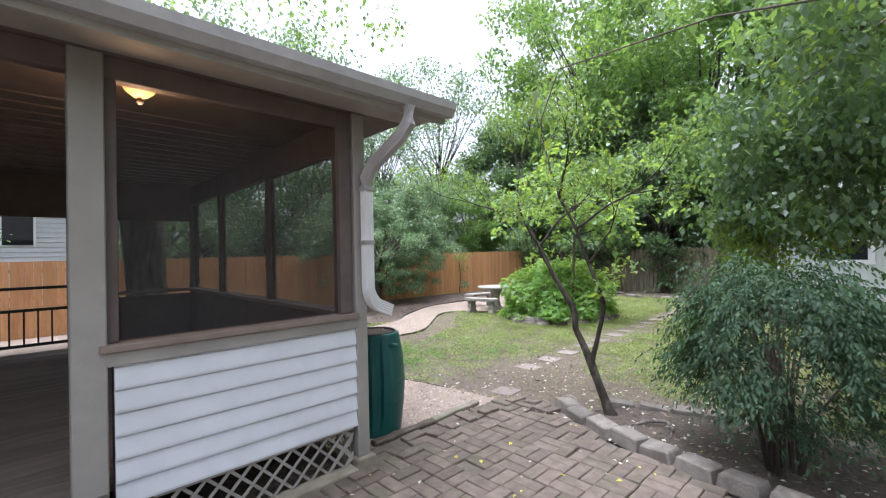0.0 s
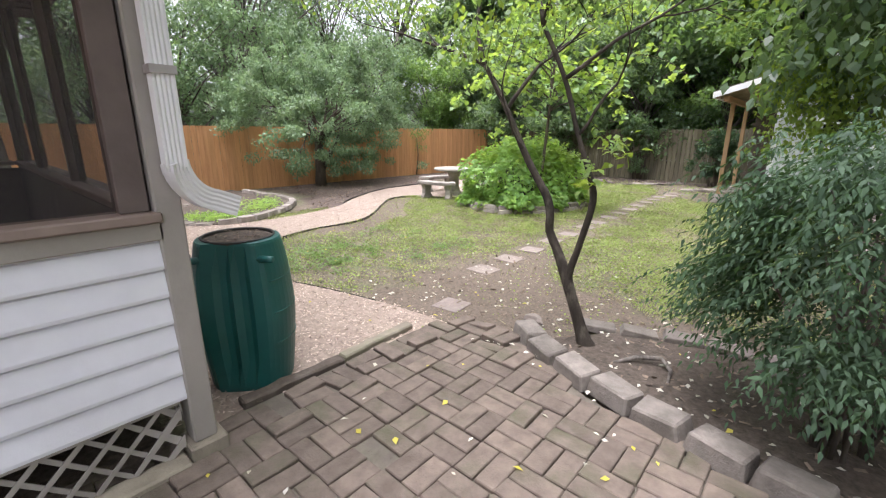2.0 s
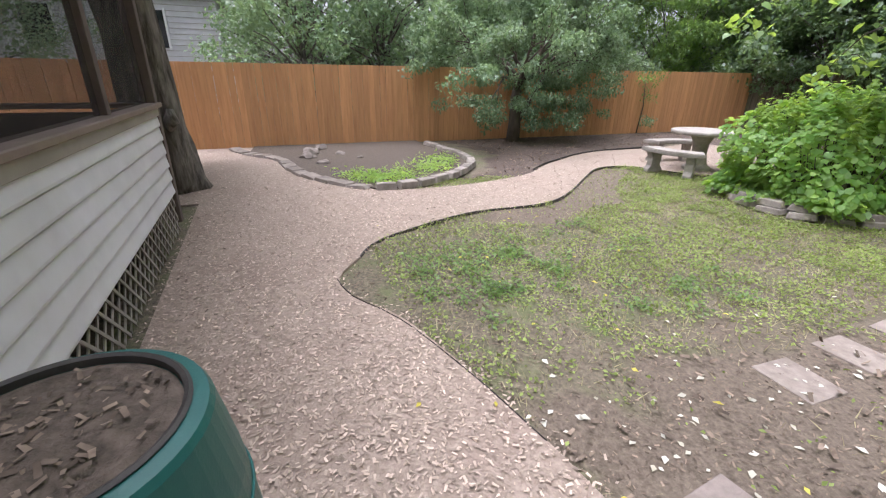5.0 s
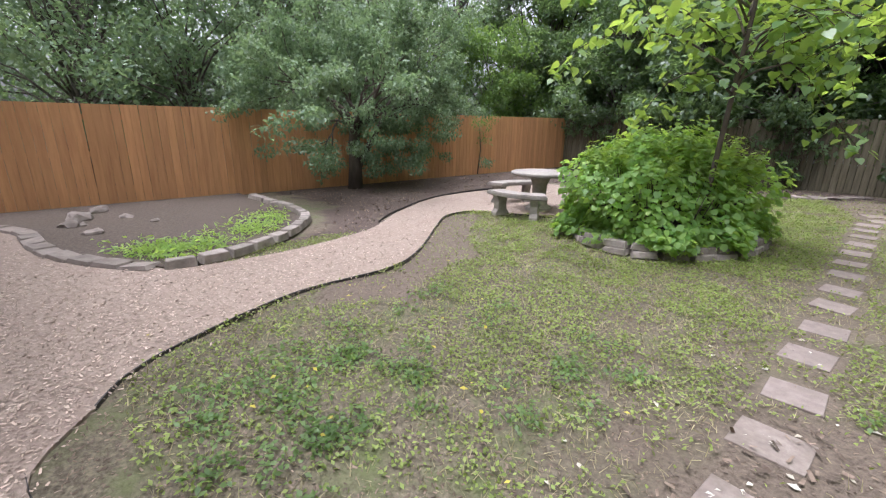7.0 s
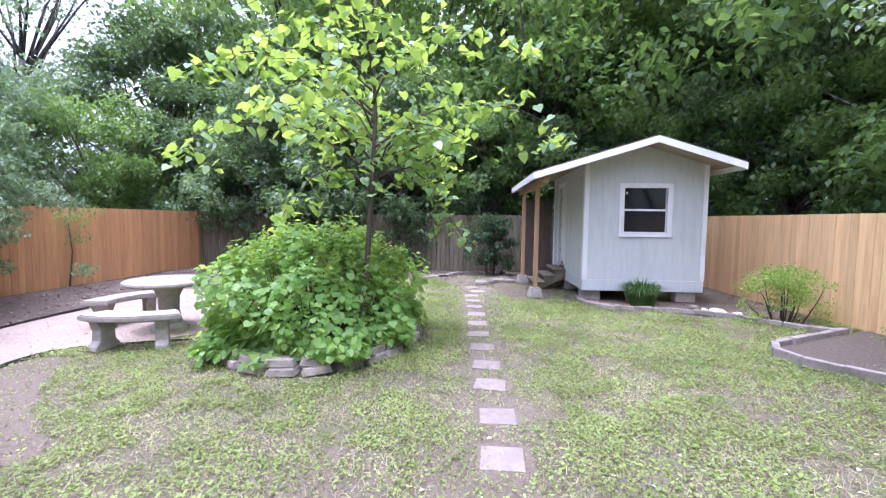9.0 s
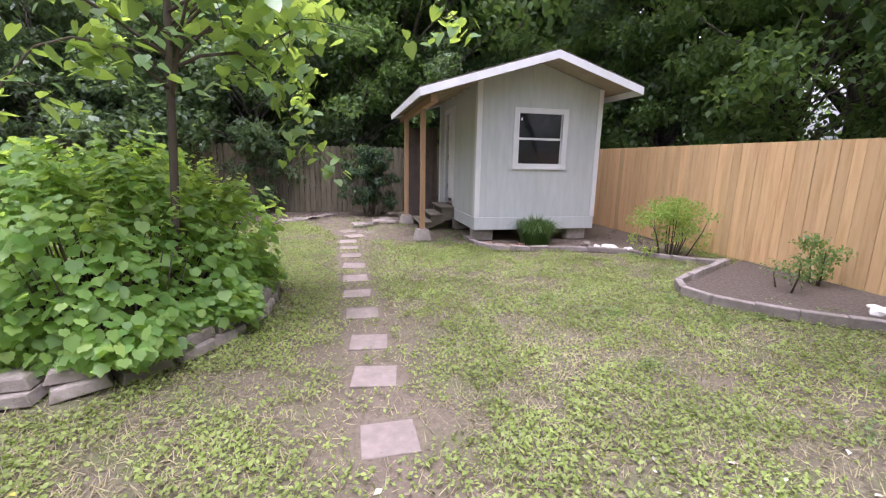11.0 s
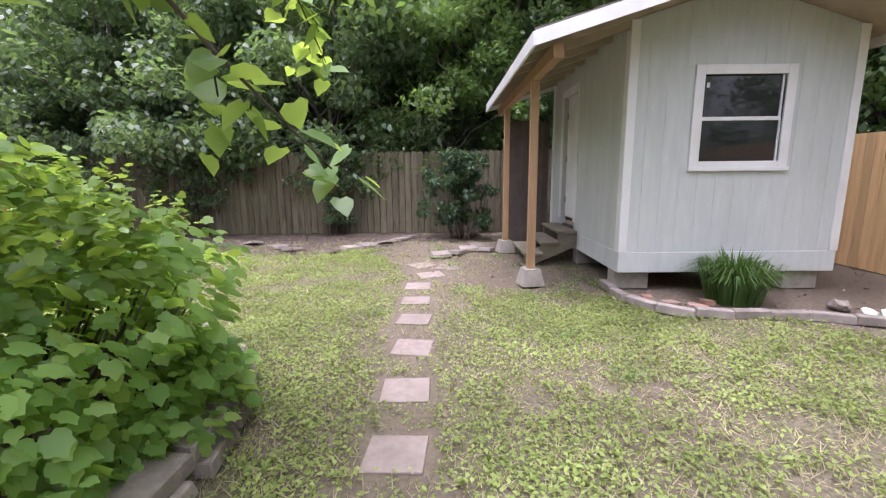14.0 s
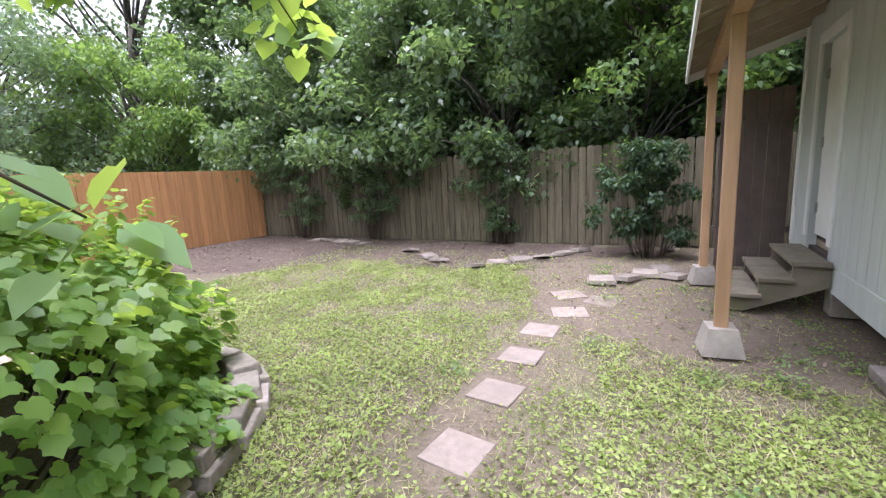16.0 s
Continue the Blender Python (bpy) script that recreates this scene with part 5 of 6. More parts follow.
for k in range(9):
    a, z = k * 2.39, r.uniform(2.1, 3.4)
    c, sn_ = math.cos(a), math.sin(a)
    R = r.uniform(1.3, 1.9) if c < 0.2 else r.uniform(0.8, 1.1)
    arms.append(((-5.2, 10.9, z), (-5.2 + c * R * 0.4, 10.9 + sn_ * R * 0.4, z + 0.4), (-5.2 + c * R * 0.8, 10.9 + sn_ * R * 0.8, z + 0.45), (-5.2 + c * R, 10.9 + sn_ * R, z + 0.2)))
for arm in arms:
    pts = curve(arm, 0.2)
    limbs.append(([Vector(p) for p in pts], list(np.linspace(0.016, 0.003, len(pts)))))
    for i, p in enumerate(pts[2:]):
        hp += [p] * 6
    for k in range(6):
        q = Vector(pts[r.randrange(len(pts) // 3, len(pts))])
        e = q + Vector((r.gauss(0, 0.3), r.gauss(0, 0.3), r.uniform(-0.35, 0.1)))
        if (e.x > -3.95 and e.z < 2.4) or (e.x > -4.8 and e.z < 1.35):
            continue
        limbs.append(([q, q.lerp(e, 0.5) + Vector((0, 0, 0.05)), e], [0.006, 0.004, 0.002]))
        hp += [tuple(q.lerp(e, f)) for f in (0.3, 0.45, 0.6, 0.75, 0.9, 1.0, 1.0)] 
hp += [(-5.2 + r.gauss(0, 0.35), 10.92 + r.gauss(0, 0.35), r.uniform(3.3, 4.5)) for i in range(40)]
part("trunk", limbs_mesh(limbs, 8, 0.05), bark_dark, redbud, "slender brown trunk")
hp = np.array([p for p in hp if (p[0] < -3.9 or p[2] > 2.4) and (p[0] < -4.8 or p[2] > 1.3)])
hp += rng.normal(0, 0.06, hp.shape)
n = len(hp)
part("crown", leaf_mesh("crown", hp, rng.uniform(0, 6.28, n), rng.normal(0.42, 0.3, n), rng.uniform(0.075, 0.14, n), "heart", leaf_heart, rng.normal(0, 0.35, n)), leaf_heart, redbud)

# old trunk by the house corner
old = empty("old_tree", (-9.95, 2.3, 0), 0, "thick rough grey-barked old tree trunk by the house", "tree")
limbs = [([(0, 0, -0.1), (0, 0, 0.15), (0.02, 0.0, 0.6), (-0.02, -0.05, 1.4), (0.0, -0.08, 2.6), (0.1, -0.1, 3.6)], [0.44, 0.38, 0.345, 0.34, 0.32, 0.3]), ([(0.05, -0.1, 3.3), (0.5, -0.5, 4.6), (1.0, -0.9, 6.0)], [0.2, 0.17, 0.1]), ([(0.05, -0.1, 3.4), (-0.5, 0.4, 4.8), (-1.0, 1.0, 6.5)], [0.2, 0.16, 0.1]), ([(0.3, 0.15, 0.9), (0.36, 0.2, 1.0), (0.33, 0.2, 1.15)], [0.05, 0.09, 0.04])]
part("trunk", limbs_mesh(limbs, 18, 0.5), bark_grey, old)
part("crown", leaves_at("crown", clumps([Vector((r.gauss(0, 1.7), r.gauss(0, 1.7), r.uniform(5.2, 7.8))) for i in range(34)], 80, 0.8), (0.09, 0.15), "oval", leaf_mid), leaf_mid, old)


def fence_growth(name, x, y, w, d, z0, z1, label, leaf, count, size=(0.06, 0.11)):
    root = empty(name, (x, y, 0), 0, label, "shrub")
    st, c = [], []
    for i in range(count):
        up_ = r.random() ** 0.75
        p = Vector((r.gauss(0, 0.42) * w * ((0.35 + 0.75 * up_) if "ivy" in name else (1.15 - 0.6 * up_)), r.uniform(-d, d) * 0.5, z0 + (z1 - z0) * up_))
        c.append(p)
        if i % 4 == 0:
            st.append(([Vector((p.x * 0.4, p.y * 0.6, 0)), Vector((p.x * 0.7, p.y, p.z * 0.6)), p], [0.012, 0.009, 0.004]))
    part("stem", limbs_mesh(st, 5), bark_dark, root)["kind"] = "stuff"
    part("foliage", leaves_at("foliage", clumps(c, 60, 0.17), size, "oval", leaf, 0.7), leaf, root)
    return root


fence_growth("fence_ivy", -9.2, 19.15, 1.9, 0.35, 0.4, 2.2, "dark ivy growing up the weathered fence", leaf_dark, 70)
fence_growth("fence_ivy", -6.2, 19.15, 0.9, 0.3, 0.3, 2.2, "dark narrow ivy growing up the weathered fence", leaf_dark, 46)
fence_growth("fence_ivy", -11.7, 19.1, 1.5, 0.4, 0.3, 2.2, "dark ivy in the shaded fence corner", leaf_dark, 50)
fence_growth("dark_shrub", -3.35, 18.4, 0.9, 0.8, 0.2, 1.75, "dark green shrub by the weathered fence", leaf_shrub, 70)
fence_growth("airy_shrub", 1.12, 12.75, 0.85, 0.8, 0.12, 0.9, "airy yellow-green shrub against the pine fence", leaf_young_sunlit, 52, (0.035, 0.065))
fence_growth("rose_bush", 1.6, 10.75, 0.35, 0.35, 0.15, 0.6, "small sparse green bush in the edged bed", leaf_mid, 9, (0.04, 0.065))
fence_growth("rose_bush", 0.95, 10.65, 0.3, 0.4, 0.15, 0.5, "small sparse green bush in the edged bed", leaf_mid, 6, (0.03, 0.055))


def grass_clump(name, x, y, count, length, spread, label, leaf=blade):
    root = empty(name, (x, y, 0), 0, label, "plant")
    v = []
    for i in range(count):
        a, L, out = r.uniform(0, 6.28), r.uniform(0.6, 1) * length, r.uniform(0.15, 0.75)
        c, s = math.cos(a), math.sin(a)
        b0 = Vector((c, s, 0)) * r.random() * spread
        mid = b0 + Vector((c * out * L * 0.35, s * out * L * 0.35, L * 0.62))
        tip = b0 + Vector((c * out * L * 0.9, s * out * L * 0.9, L * (0.95 - out * 0.75)))
        w = Vector((-s, c, 0)) * 0.007
        v += [b0 - w, b0 + w, mid + w, mid - w, mid - w, mid + w, tip + w * 0.1, tip - w * 0.1]
    part("blades", polys("blades", np.array([tuple(q) for q in v]), 4, leaf, count * 2), leaf, root)
    return root


grass_clump("lily_grass", -0.76, 13.88, 700, 0.72, 0.26, "dark green strappy grass clump before the shed")
grass_clump("lily_grass", -7.35, 10.6, 60, 0.2, 0.1, "small green grass tuft by the planter")

# ---- ground cover ----
def lie_of(x, y):
    """Height of the lawn at x, y."""
    return 0.03 * (wave(x, y, 0.9, 3) - 1) + 0.016 * (wave(x, y, 0.28, 4) - 1)


def flush(x, y):
    """Height at which a stone just clears the lawn round it."""
    return float(np.max(lie_of(x + np.array([-0.15, 0.15, -0.15, 0.15, 0.0]), y + np.array([-0.15, -0.15, 0.15, 0.15, 0.0])))) + 0.006


def scatter(n, x0, x1, y0, y1):
    return rng.uniform(x0, x1, n), rng.uniform(y0, y1, n)


def bare_at(x, y):
    jx, jy = x + 0.5 * (wave(x, y, 0.35, 5) - 0.5) + 0.5 * (wave(x, y, 0.9, 6) - 0.5), y + 0.5 * (wave(x, y, 0.35, 7) - 0.5) + 0.5 * (wave(x, y, 0.9, 8) - 0.5)
    b = np.zeros(len(x), bool)
    for poly in BARE:
        b |= inside(poly, jx, jy)
    return b


RIGHT_BED = [(-0.15, 11.05), (-0.28, 10.7), (-0.15, 10.25), (0.35, 9.75), (1.1, 9.2), (1.92, 8.65), (1.92, 12.1), (1.4, 11.85), (0.5, 11.4)]
FRONT_BED = [(-2.35, 4.9), (-1.5, 4.4), (2.1, 4.0), (2.1, 6.6), (1.2, 6.6), (0.3, 5.75), (-1.85, 5.6)]
STONES_Y = (6.29, 6.92, 7.55, 8.21, 8.84, 9.54, 10.13, 10.82, 11.50, 12.12, 12.80, 13.46, 14.06, 14.66)


def stones_x(y):
    return -3.86 - 0.029 * (y - 6.5)



def lawn_points(n, lush, floor_p):
    x, y = scatter(n, -9.2, 2.25, 4.4, 18.2)
    ok = ~inside(CHIPS, x, y) & ~inside(RIGHT_BED, x, y) & ~inside(FRONT_BED, x, y)
    ok &= ((x + 6.14) / 1.18) ** 2 + ((y - 11.3) / 1.66) ** 2 > 1
    ok &= ~((x > -1.7) & (y > 13.4)) & ~((x > -3.1) & (y < 4.8))
    for sy in STONES_Y:
        ok &= ~((np.abs(x - stones_x(sy)) < 0.2) & (np.abs(y - sy) < 0.18))
    dense = 0.45 * wave(x, y, 0.6, 31) + 0.55 * wave(x, y, 0.17, 32)
    p = np.clip((dense - 0.34 + lush) * 5.0, floor_p, 1)
    p *= np.where(bare_at(x, y), 0.10, 1)
    p *= np.clip(1.25 - (wave(x, y, 1.1, 9) * 0.6 + wave(x, y, 0.4, 10) * 0.4) * 0.8, 0.15, 1)
    p *= 1 - 0.72 * np.exp(-((x - stones_x(y)) / 0.4) ** 2) * (y < 15.5)
    p *= np.clip(0.35 + 0.2 * np.maximum(y - 5.2, 0), 0, 1)
    ok &= rng.random(n) < p
    return x[ok], y[ok]


x, y = lawn_points(640000, 0.025, 0.14)
n = len(x)
at = np.stack([x, y, rng.uniform(-0.02, 0.03, n)], 1)
tagged(new("ground_cover", leaf_mesh("ground_cover", at, rng.uniform(0, 6.28, n), rng.normal(-0.2, 0.35, n), rng.uniform(0.016, 0.038, n), "oval", clover)), "low bright green clover-like ground cover on the lawn", "ground cover", kind="stuff")
x, y = lawn_points(260000, 0.28, 0.5)
n = len(x)
at = np.stack([x, y, np.full(n, -0.015)], 1)
tagged(new("dry_grass", leaf_mesh("dry_grass", at, rng.uniform(0, 6.28, n), rng.normal(-0.45, 0.4, n), rng.uniform(0.035, 0.09, n), "blade", dry_blade)), "short dry straw-coloured grass between the ground cover", "grass", kind="stuff")
# tufts of taller weeds in the thin lawn by the path
tc = [(r.uniform(-6.7, -4.6), r.uniform(4.5, 7.2)) for i in range(34)] + [(r.uniform(-6.6, -5.4), r.uniform(4.6, 5.9)) for i in range(30)] + [(r.uniform(-3.5, 1.5), r.uniform(7, 13)) for i in range(26)] + [(r.uniform(-4.4, -1.8), r.uniform(13.5, 17.5)) for i in range(22)]
tc = [q for q in tc if not inside(CHIPS, np.array([q[0]]), np.array([q[1]]))[0] and abs(q[0] - stones_x(q[1])) > 0.25]
tuft = clumps([Vector((a, b3, 0.02)) for a, b3 in tc], 42, 0.15, 0.25)
tuft[:, 2] = np.clip(tuft[:, 2], 0.0, 0.06)
tagged(new("lawn_weeds", leaves_at("lawn_weeds", tuft, (0.022, 0.048), "oval", leaf_mid, 0.0, 0.4)), "bright green broad-leaved weed tufts in the lawn", "weeds", kind="stuff")
# wood chips
x, y = scatter(230000, -14, -3.1, 2.3, 14.5)
ok = inside(CHIPS, x + rng.normal(0, 0.06, len(x)), y + rng.normal(0, 0.06, len(x)))
near = np.clip(1.25 - np.hypot(x + 5.0, y - 4.2) * 0.16, 0.16, 1)
ok &= rng.random(len(x)) < near
x, y = x[ok], y[ok]
n = len(x)
LEAVES["chip"] = np.array([(-0.5, -0.16, 0), (0.5, -0.22, 0), (0.46, 0.2, 0), (-0.5, 0.16, 0)])
tagged(new("wood_chips", leaf_mesh("wood_chips", np.stack([x, y, rng.uniform(0.009, 0.022, n)], 1), rng.uniform(0, 6.28, n), rng.normal(0, 0.25, n), rng.uniform(0.011, 0.034, n), "chip", chip, rng.normal(0, 0.3, n))), "loose pale wood chips covering the path", "wood chips", kind="stuff")
# leaf litter on the shaded soil
x, y = scatter(26000, -13.8, 2.0, 4.2, 19.2)
ok = inside(BARE[0], x, y) | (inside(FRONT_BED, x, y)) | (inside(BARE[1], x, y) & (rng.random(len(x)) < 0.35)) | (inside(BARE[2], x, y) & (rng.random(len(x)) < 0.5))
x, y = x[ok], y[ok]
n = len(x)
tagged(new("leaf_litter", leaf_mesh("leaf_litter", np.stack([x, y, np.where(inside(FRONT_BED, x, y), 0.026, rng.uniform(-0.01, 0.006, n))], 1), rng.uniform(0, 6.28, n), rng.normal(0, 0.3, n), rng.uniform(0.025, 0.06, n), "chip", litter, rng.normal(0, 0.35, n))), "brown leaf litter and bark bits on the soil", "leaf litter", kind="stuff")
# dry bits strewn over the thin lawn and the bare soil
x, y = scatter(62000, -7.5, -2.0, 4.1, 9.5)
ok = ~inside(CHIPS, x, y) & ~inside(FRONT_BED, x, y) & ~((x > -3.1) & (y < 4.85)) & (rng.random(len(x)) < np.clip(1.5 - 0.16 * y, 0.1, 1) * (0.35 + 0.65 * wave(x, y, 0.3, 41)))
x, y = x[ok], y[ok]
n = len(x)
tagged(new("lawn_litter", leaf_mesh("lawn_litter", np.stack([x, y, lie_of(x, y) + 0.004], 1), rng.uniform(0, 6.28, n), rng.normal(0, 0.3, n), rng.uniform(0.007, 0.028, n), "chip", litter, rng.normal(0, 0.35, n))), "dry brown leaf crumbs strewn over thin lawn", "leaf litter", kind="stuff")
# fallen leaves
fx, fy = scatter(2600, -4.6, 1.6, 1.2, 8.5)
ok = (bare_at(fx, fy) | inside(FRONT_BED, fx, fy) | (rng.random(2600) < 0.25)) & (rng.random(2600) < np.where((fx > -3.0) & (fy < 4.5), 0.10, 0.6)) & ~((fx < -1.5) & (fy < 2.0)) & ~((fx < -3.1) & (fy < 3.8))
fx, fy = fx[ok], fy[ok]
n = len(fx)
fz = np.where((fx > -3.0) & (fy < 4.7), 0.062, np.where(inside(FRONT_BED, fx, fy), 0.028, lie_of(fx, fy) + 0.01))
leaf_pile = leaf_mesh("fallen_leaves", np.stack([fx, fy, fz], 1), rng.uniform(0, 6.28, n), rng.normal(0, 0.12, n), rng.uniform(0.022, 0.06, n), "oval", fallen, rng.normal(0, 0.2, n))
tagged(new("fallen_leaves", leaf_pile), "scattered pale fallen leaves on soil and brick", "fallen leaves", kind="stuff")
fx, fy = scatter(45, -4.6, 0.5, 1.9, 6.0)
fx, fy = np.append(fx, -5.9 + rng.normal(0, 0.9, 30)), np.append(fy, 6.0 + rng.normal(0, 0.8, 30))
n = len(fx)
tagged(new("fallen_leaves", leaf_mesh("fallen_leaves", np.stack([fx, fy, np.where((fx > -3.0) & (fy < 4.7), 0.064, 0.024)], 1), rng.uniform(0, 6.28, n), rng.normal(0, 0.1, n), rng.uniform(0.03, 0.06, n), "oval", fallen_yellow, rng.normal(0, 0.2, n))), "a few scattered yellow fallen leaves", "fallen leaves", kind="stuff")
# weeds in the soil bed
wx = np.concatenate([rng.normal(cx, 0.28, 420) for cx in (-9.4, -9.6, -10.1, -10.7, -9.7)])
wy = np.concatenate([rng.normal(cy, 0.22, 420) for cy in (5.2, 5.7, 6.4, 6.9, 5.0)])
ok = inside([(-9.1, 5.1), (-9.1, 5.6), (-9.8, 6.8), (-11.0, 7.3), (-11.8, 7.2), (-10.6, 4.4), (-10.2, 4.35)], wx, wy)
n = int(ok.sum())
tagged(new("bed_weeds", leaf_mesh("bed_weeds", np.stack([wx[ok], wy[ok], rng.uniform(0.03, 0.12, n)], 1), rng.uniform(0, 6.28, n), rng.normal(0, 0.5, n), rng.uniform(0.05, 0.1, n), "lance", leaf_bush)), "low green weeds along the stone edging", "weeds", kind="stuff")

# ---- furniture and yard things ----
def arc_slab(r0, r1, half, z0, z1, bevel=0.015):
    bm = bmesh.new()
    k = 14
    ring = [(r1 * math.cos(a), r1 * math.sin(a)) for a in np.linspace(-half, half, k)] + [(r0 * math.cos(a), r0 * math.sin(a)) for a in np.linspace(half, -half, k)]
    bm = prism(ring, "z", z0, z1)
    bmesh.ops.bevel(bm, geom=[e for e in bm.edges if abs(e.verts[0].co.z - e.verts[1].co.z) < 1e-5], offset=bevel, segments=2, affect="EDGES")
    return bm


TX, TY = -8.47, 11.17
for mid, turn_label in ((-79, "curved cast concrete bench beside the round table"), (163, "curved cast concrete bench beside the round table")):
    bench = empty("concrete_bench", (TX, TY, 0.0), mid, turn_label, "bench", "benches round the table")
    part("seat", arc_slab(0.78, 1.12, 0.55, 0.365, 0.44), cast_stone, bench)
    for s in (-0.36, 0.36):
        bm = prism([(-0.15, 0), (0.15, 0), (0.15, 0.06), (0.10, 0.12), (0.09, 0.25), (0.14, 0.364), (-0.14, 0.364), (-0.09, 0.25), (-0.10, 0.12), (-0.15, 0.06)], "y", -0.07, 0.07)
        bmesh.ops.bevel(bm, geom=bm.edges[:], offset=0.008, segments=1, affect="EDGES")
        ob = part("leg", bm, cast_stone, bench)
        ob.matrix_basis = pose(0.95 * math.cos(s), 0.95 * math.sin(s), 0, 0, 0, math.degrees(s))
table = empty("concrete_table", (TX, TY, 0.0), 0, "round cast concrete garden table on a pedestal", "table")
part("tabletop", lathe([(0.50, 0.66), (0.54, 0.675), (0.555, 0.70), (0.55, 0.725), (0.53, 0.735)], 40), cast_stone, table)
part("pedestal", lathe([(0.24, 0.0), (0.24, 0.06), (0.17, 0.12), (0.13, 0.3), (0.14, 0.5), (0.22, 0.659)], 24), cast_stone, table)

barrel = empty("rain_barrel", (-3.56, 3.16, 0.0), 0, "dark green plastic rain barrel with debris on its lid", "barrel")
barrel.scale = (1, 1, 1.06)
bm = lathe([(0.25, 0.0), (0.262, 0.03), (0.285, 0.2), (0.306, 0.42), (0.309, 0.5), (0.305, 0.6), (0.288, 0.78), (0.258, 0.94), (0.25, 0.955), (0.216, 0.962), (0.21, 0.945), (0.05, 0.94)], 48)
fd = math.radians(-42)
fn = Vector((math.cos(fd), math.sin(fd), 0))
fs = Vector((-fn.y, fn.x, 0))
for v in bm.verts:
    lim = 0.205 + 0.02 * math.sin(math.pi * v.co.z / 0.95)
    d = v.co.dot(fn)
    if d > lim:
        v.co -= fn * (d - lim)
        s = v.co.dot(fs)
        if abs(abs(s) - 0.06) < 0.035 and 0.06 < v.co.z < 0.9:
            v.co -= fn * 0.03
part("body", bm, green_plastic, barrel)
part("lid_debris", lathe([(0.206, 0.946), (0.206, 0.95), (0.18, 0.958), (0.15, 0.952), (0.1, 0.964), (0.02, 0.967)], 32), soil, barrel, "brown leaf debris on the lid")
bits = rng.normal(0, 0.09, (170, 2))
bits = bits[np.hypot(bits[:, 0], bits[:, 1]) < 0.19]
n = len(bits)
debris = part("debris", leaf_mesh("debris", np.column_stack([bits, rng.uniform(0.962, 0.972, n)]), rng.uniform(0, 6.28, n), rng.normal(0, 0.25, n), rng.uniform(0.01, 0.032, n), "chip", litter, rng.normal(0, 0.3, n)), litter, barrel, "dead brown leaves on the lid")
debris["kind"] = "stuff"
part("rim", lathe([(0.218, 0.955), (0.224, 0.966), (0.217, 0.971), (0.208, 0.966), (0.208, 0.95)], 40, None, False), black_edge, barrel)
for s in (-0.235, 0.235):
    c = fn * 0.2 + fs * s * 0.9
    d = (fn * 0.25 + fs * (1 if s > 0 else -1)).normalized()
    part("handle_peg", tube([tuple(c + Vector((0, 0, 0.86)) - d * 0.05), tuple(c + Vector((0, 0, 0.86)) + d * 0.05), tuple(c + Vector((0, 0, 0.86)) + d * 0.055)], [0.022, 0.02, 0.015], 12), green_plastic, barrel)
for z, rr in ((0.32, 0.2985), (0.52, 0.3085), (0.72, 0.2955)):
    pts = [(rr * math.cos(a), rr * math.sin(a), z) for a in np.linspace(fd + 0.85, fd + 2 * math.pi - 0.85, 40)]
    part("seam", tube(pts, [0.004] * 40, 5), green_plastic, barrel)

chair = empty("garden_chair", (0.62, 3.6, 0.05), -150, "blue plastic slatted garden chair on the brick patio", "chair")
for i in range(6):
    part("seat_slat", box(-0.26, 0.26, -0.25 + i * 0.085, -0.175 + i * 0.085, 0.33 - i * 0.012, 0.35 - i * 0.012, 0.004), blue_plastic, chair)
for i in range(6):
    ob = part("back_slat", box(-0.035, 0.035, -0.01, 0.01, 0, 0.68 - 0.03 * abs(i - 2.5), 0.004), blue_plastic, chair)
    ob.matrix_basis = pose(-0.2 + i * 0.08, 0.24, 0.3, -20, 0, 0)
for s in (-0.3, 0.3):
    part("armrest", box(s - 0.06, s + 0.06, -0.36, 0.36, 0.54, 0.56, 0.006), blue_plastic, chair)
    ob = part("front_leg", box(s - 0.04, s + 0.04, -0.05, 0.03, 0, 0.54, 0.006), blue_plastic, chair)
    ob.matrix_basis = pose(0, -0.27, 0, 8, 0, 0)
    ob = part("rear_leg", box(s - 0.03, s + 0.03, -0.04, 0.04, 0, 0.5, 0.006), blue_plastic, chair)
    ob.matrix_basis = pose(0, 0.4, 0, 22, 0, 0)

# black strip along the path
strip = curve([(-6.5, 4.28), (-6.9, 4.62), (-7.4, 5.82), (-7.45, 7.0), (-7.85, 7.75), (-8.55, 8.6), (-9.15, 9.4), (-9.15, 10.05), (-8.7, 10.38), (-7.85, 10.72)], 0.15)
for line, lab in ((strip, "thin black edging strip between path and lawn"), (curve([(-9.5, 8.2), (-10.05, 8.95), (-10.85, 10.7), (-10.95, 12.9)], 0.2), "thin black edging strip along the path"), (curve([(-4.0, 4.62), (-4.6, 4.5), (-5.3, 4.3), (-5.75, 4.06), (-6.1, 4.0)], 0.15), "thin black edging strip partly buried in chips")):
    bm = bmesh.new()
    a = [bm.verts.new((x - 0.006, y, z)) for x, y in line for z in (-0.03, 0.017)]
    b3 = [bm.verts.new((x + 0.006, y + 0.005, z)) for x, y in line for z in (-0.03, 0.017)]
    for i in range(len(line) - 1):
        k = 2 * i
        for q in ((a[k], a[k + 2], a[k + 3], a[k + 1]), (b3[k], b3[k + 1], b3[k + 3], b3[k + 2]), (a[k + 1], a[k + 3], b3[k + 3], b3[k + 1])):
            bm.faces.new(q)
    tagged(part("edging_strip", bm, black_edge, None), lab, "edging")

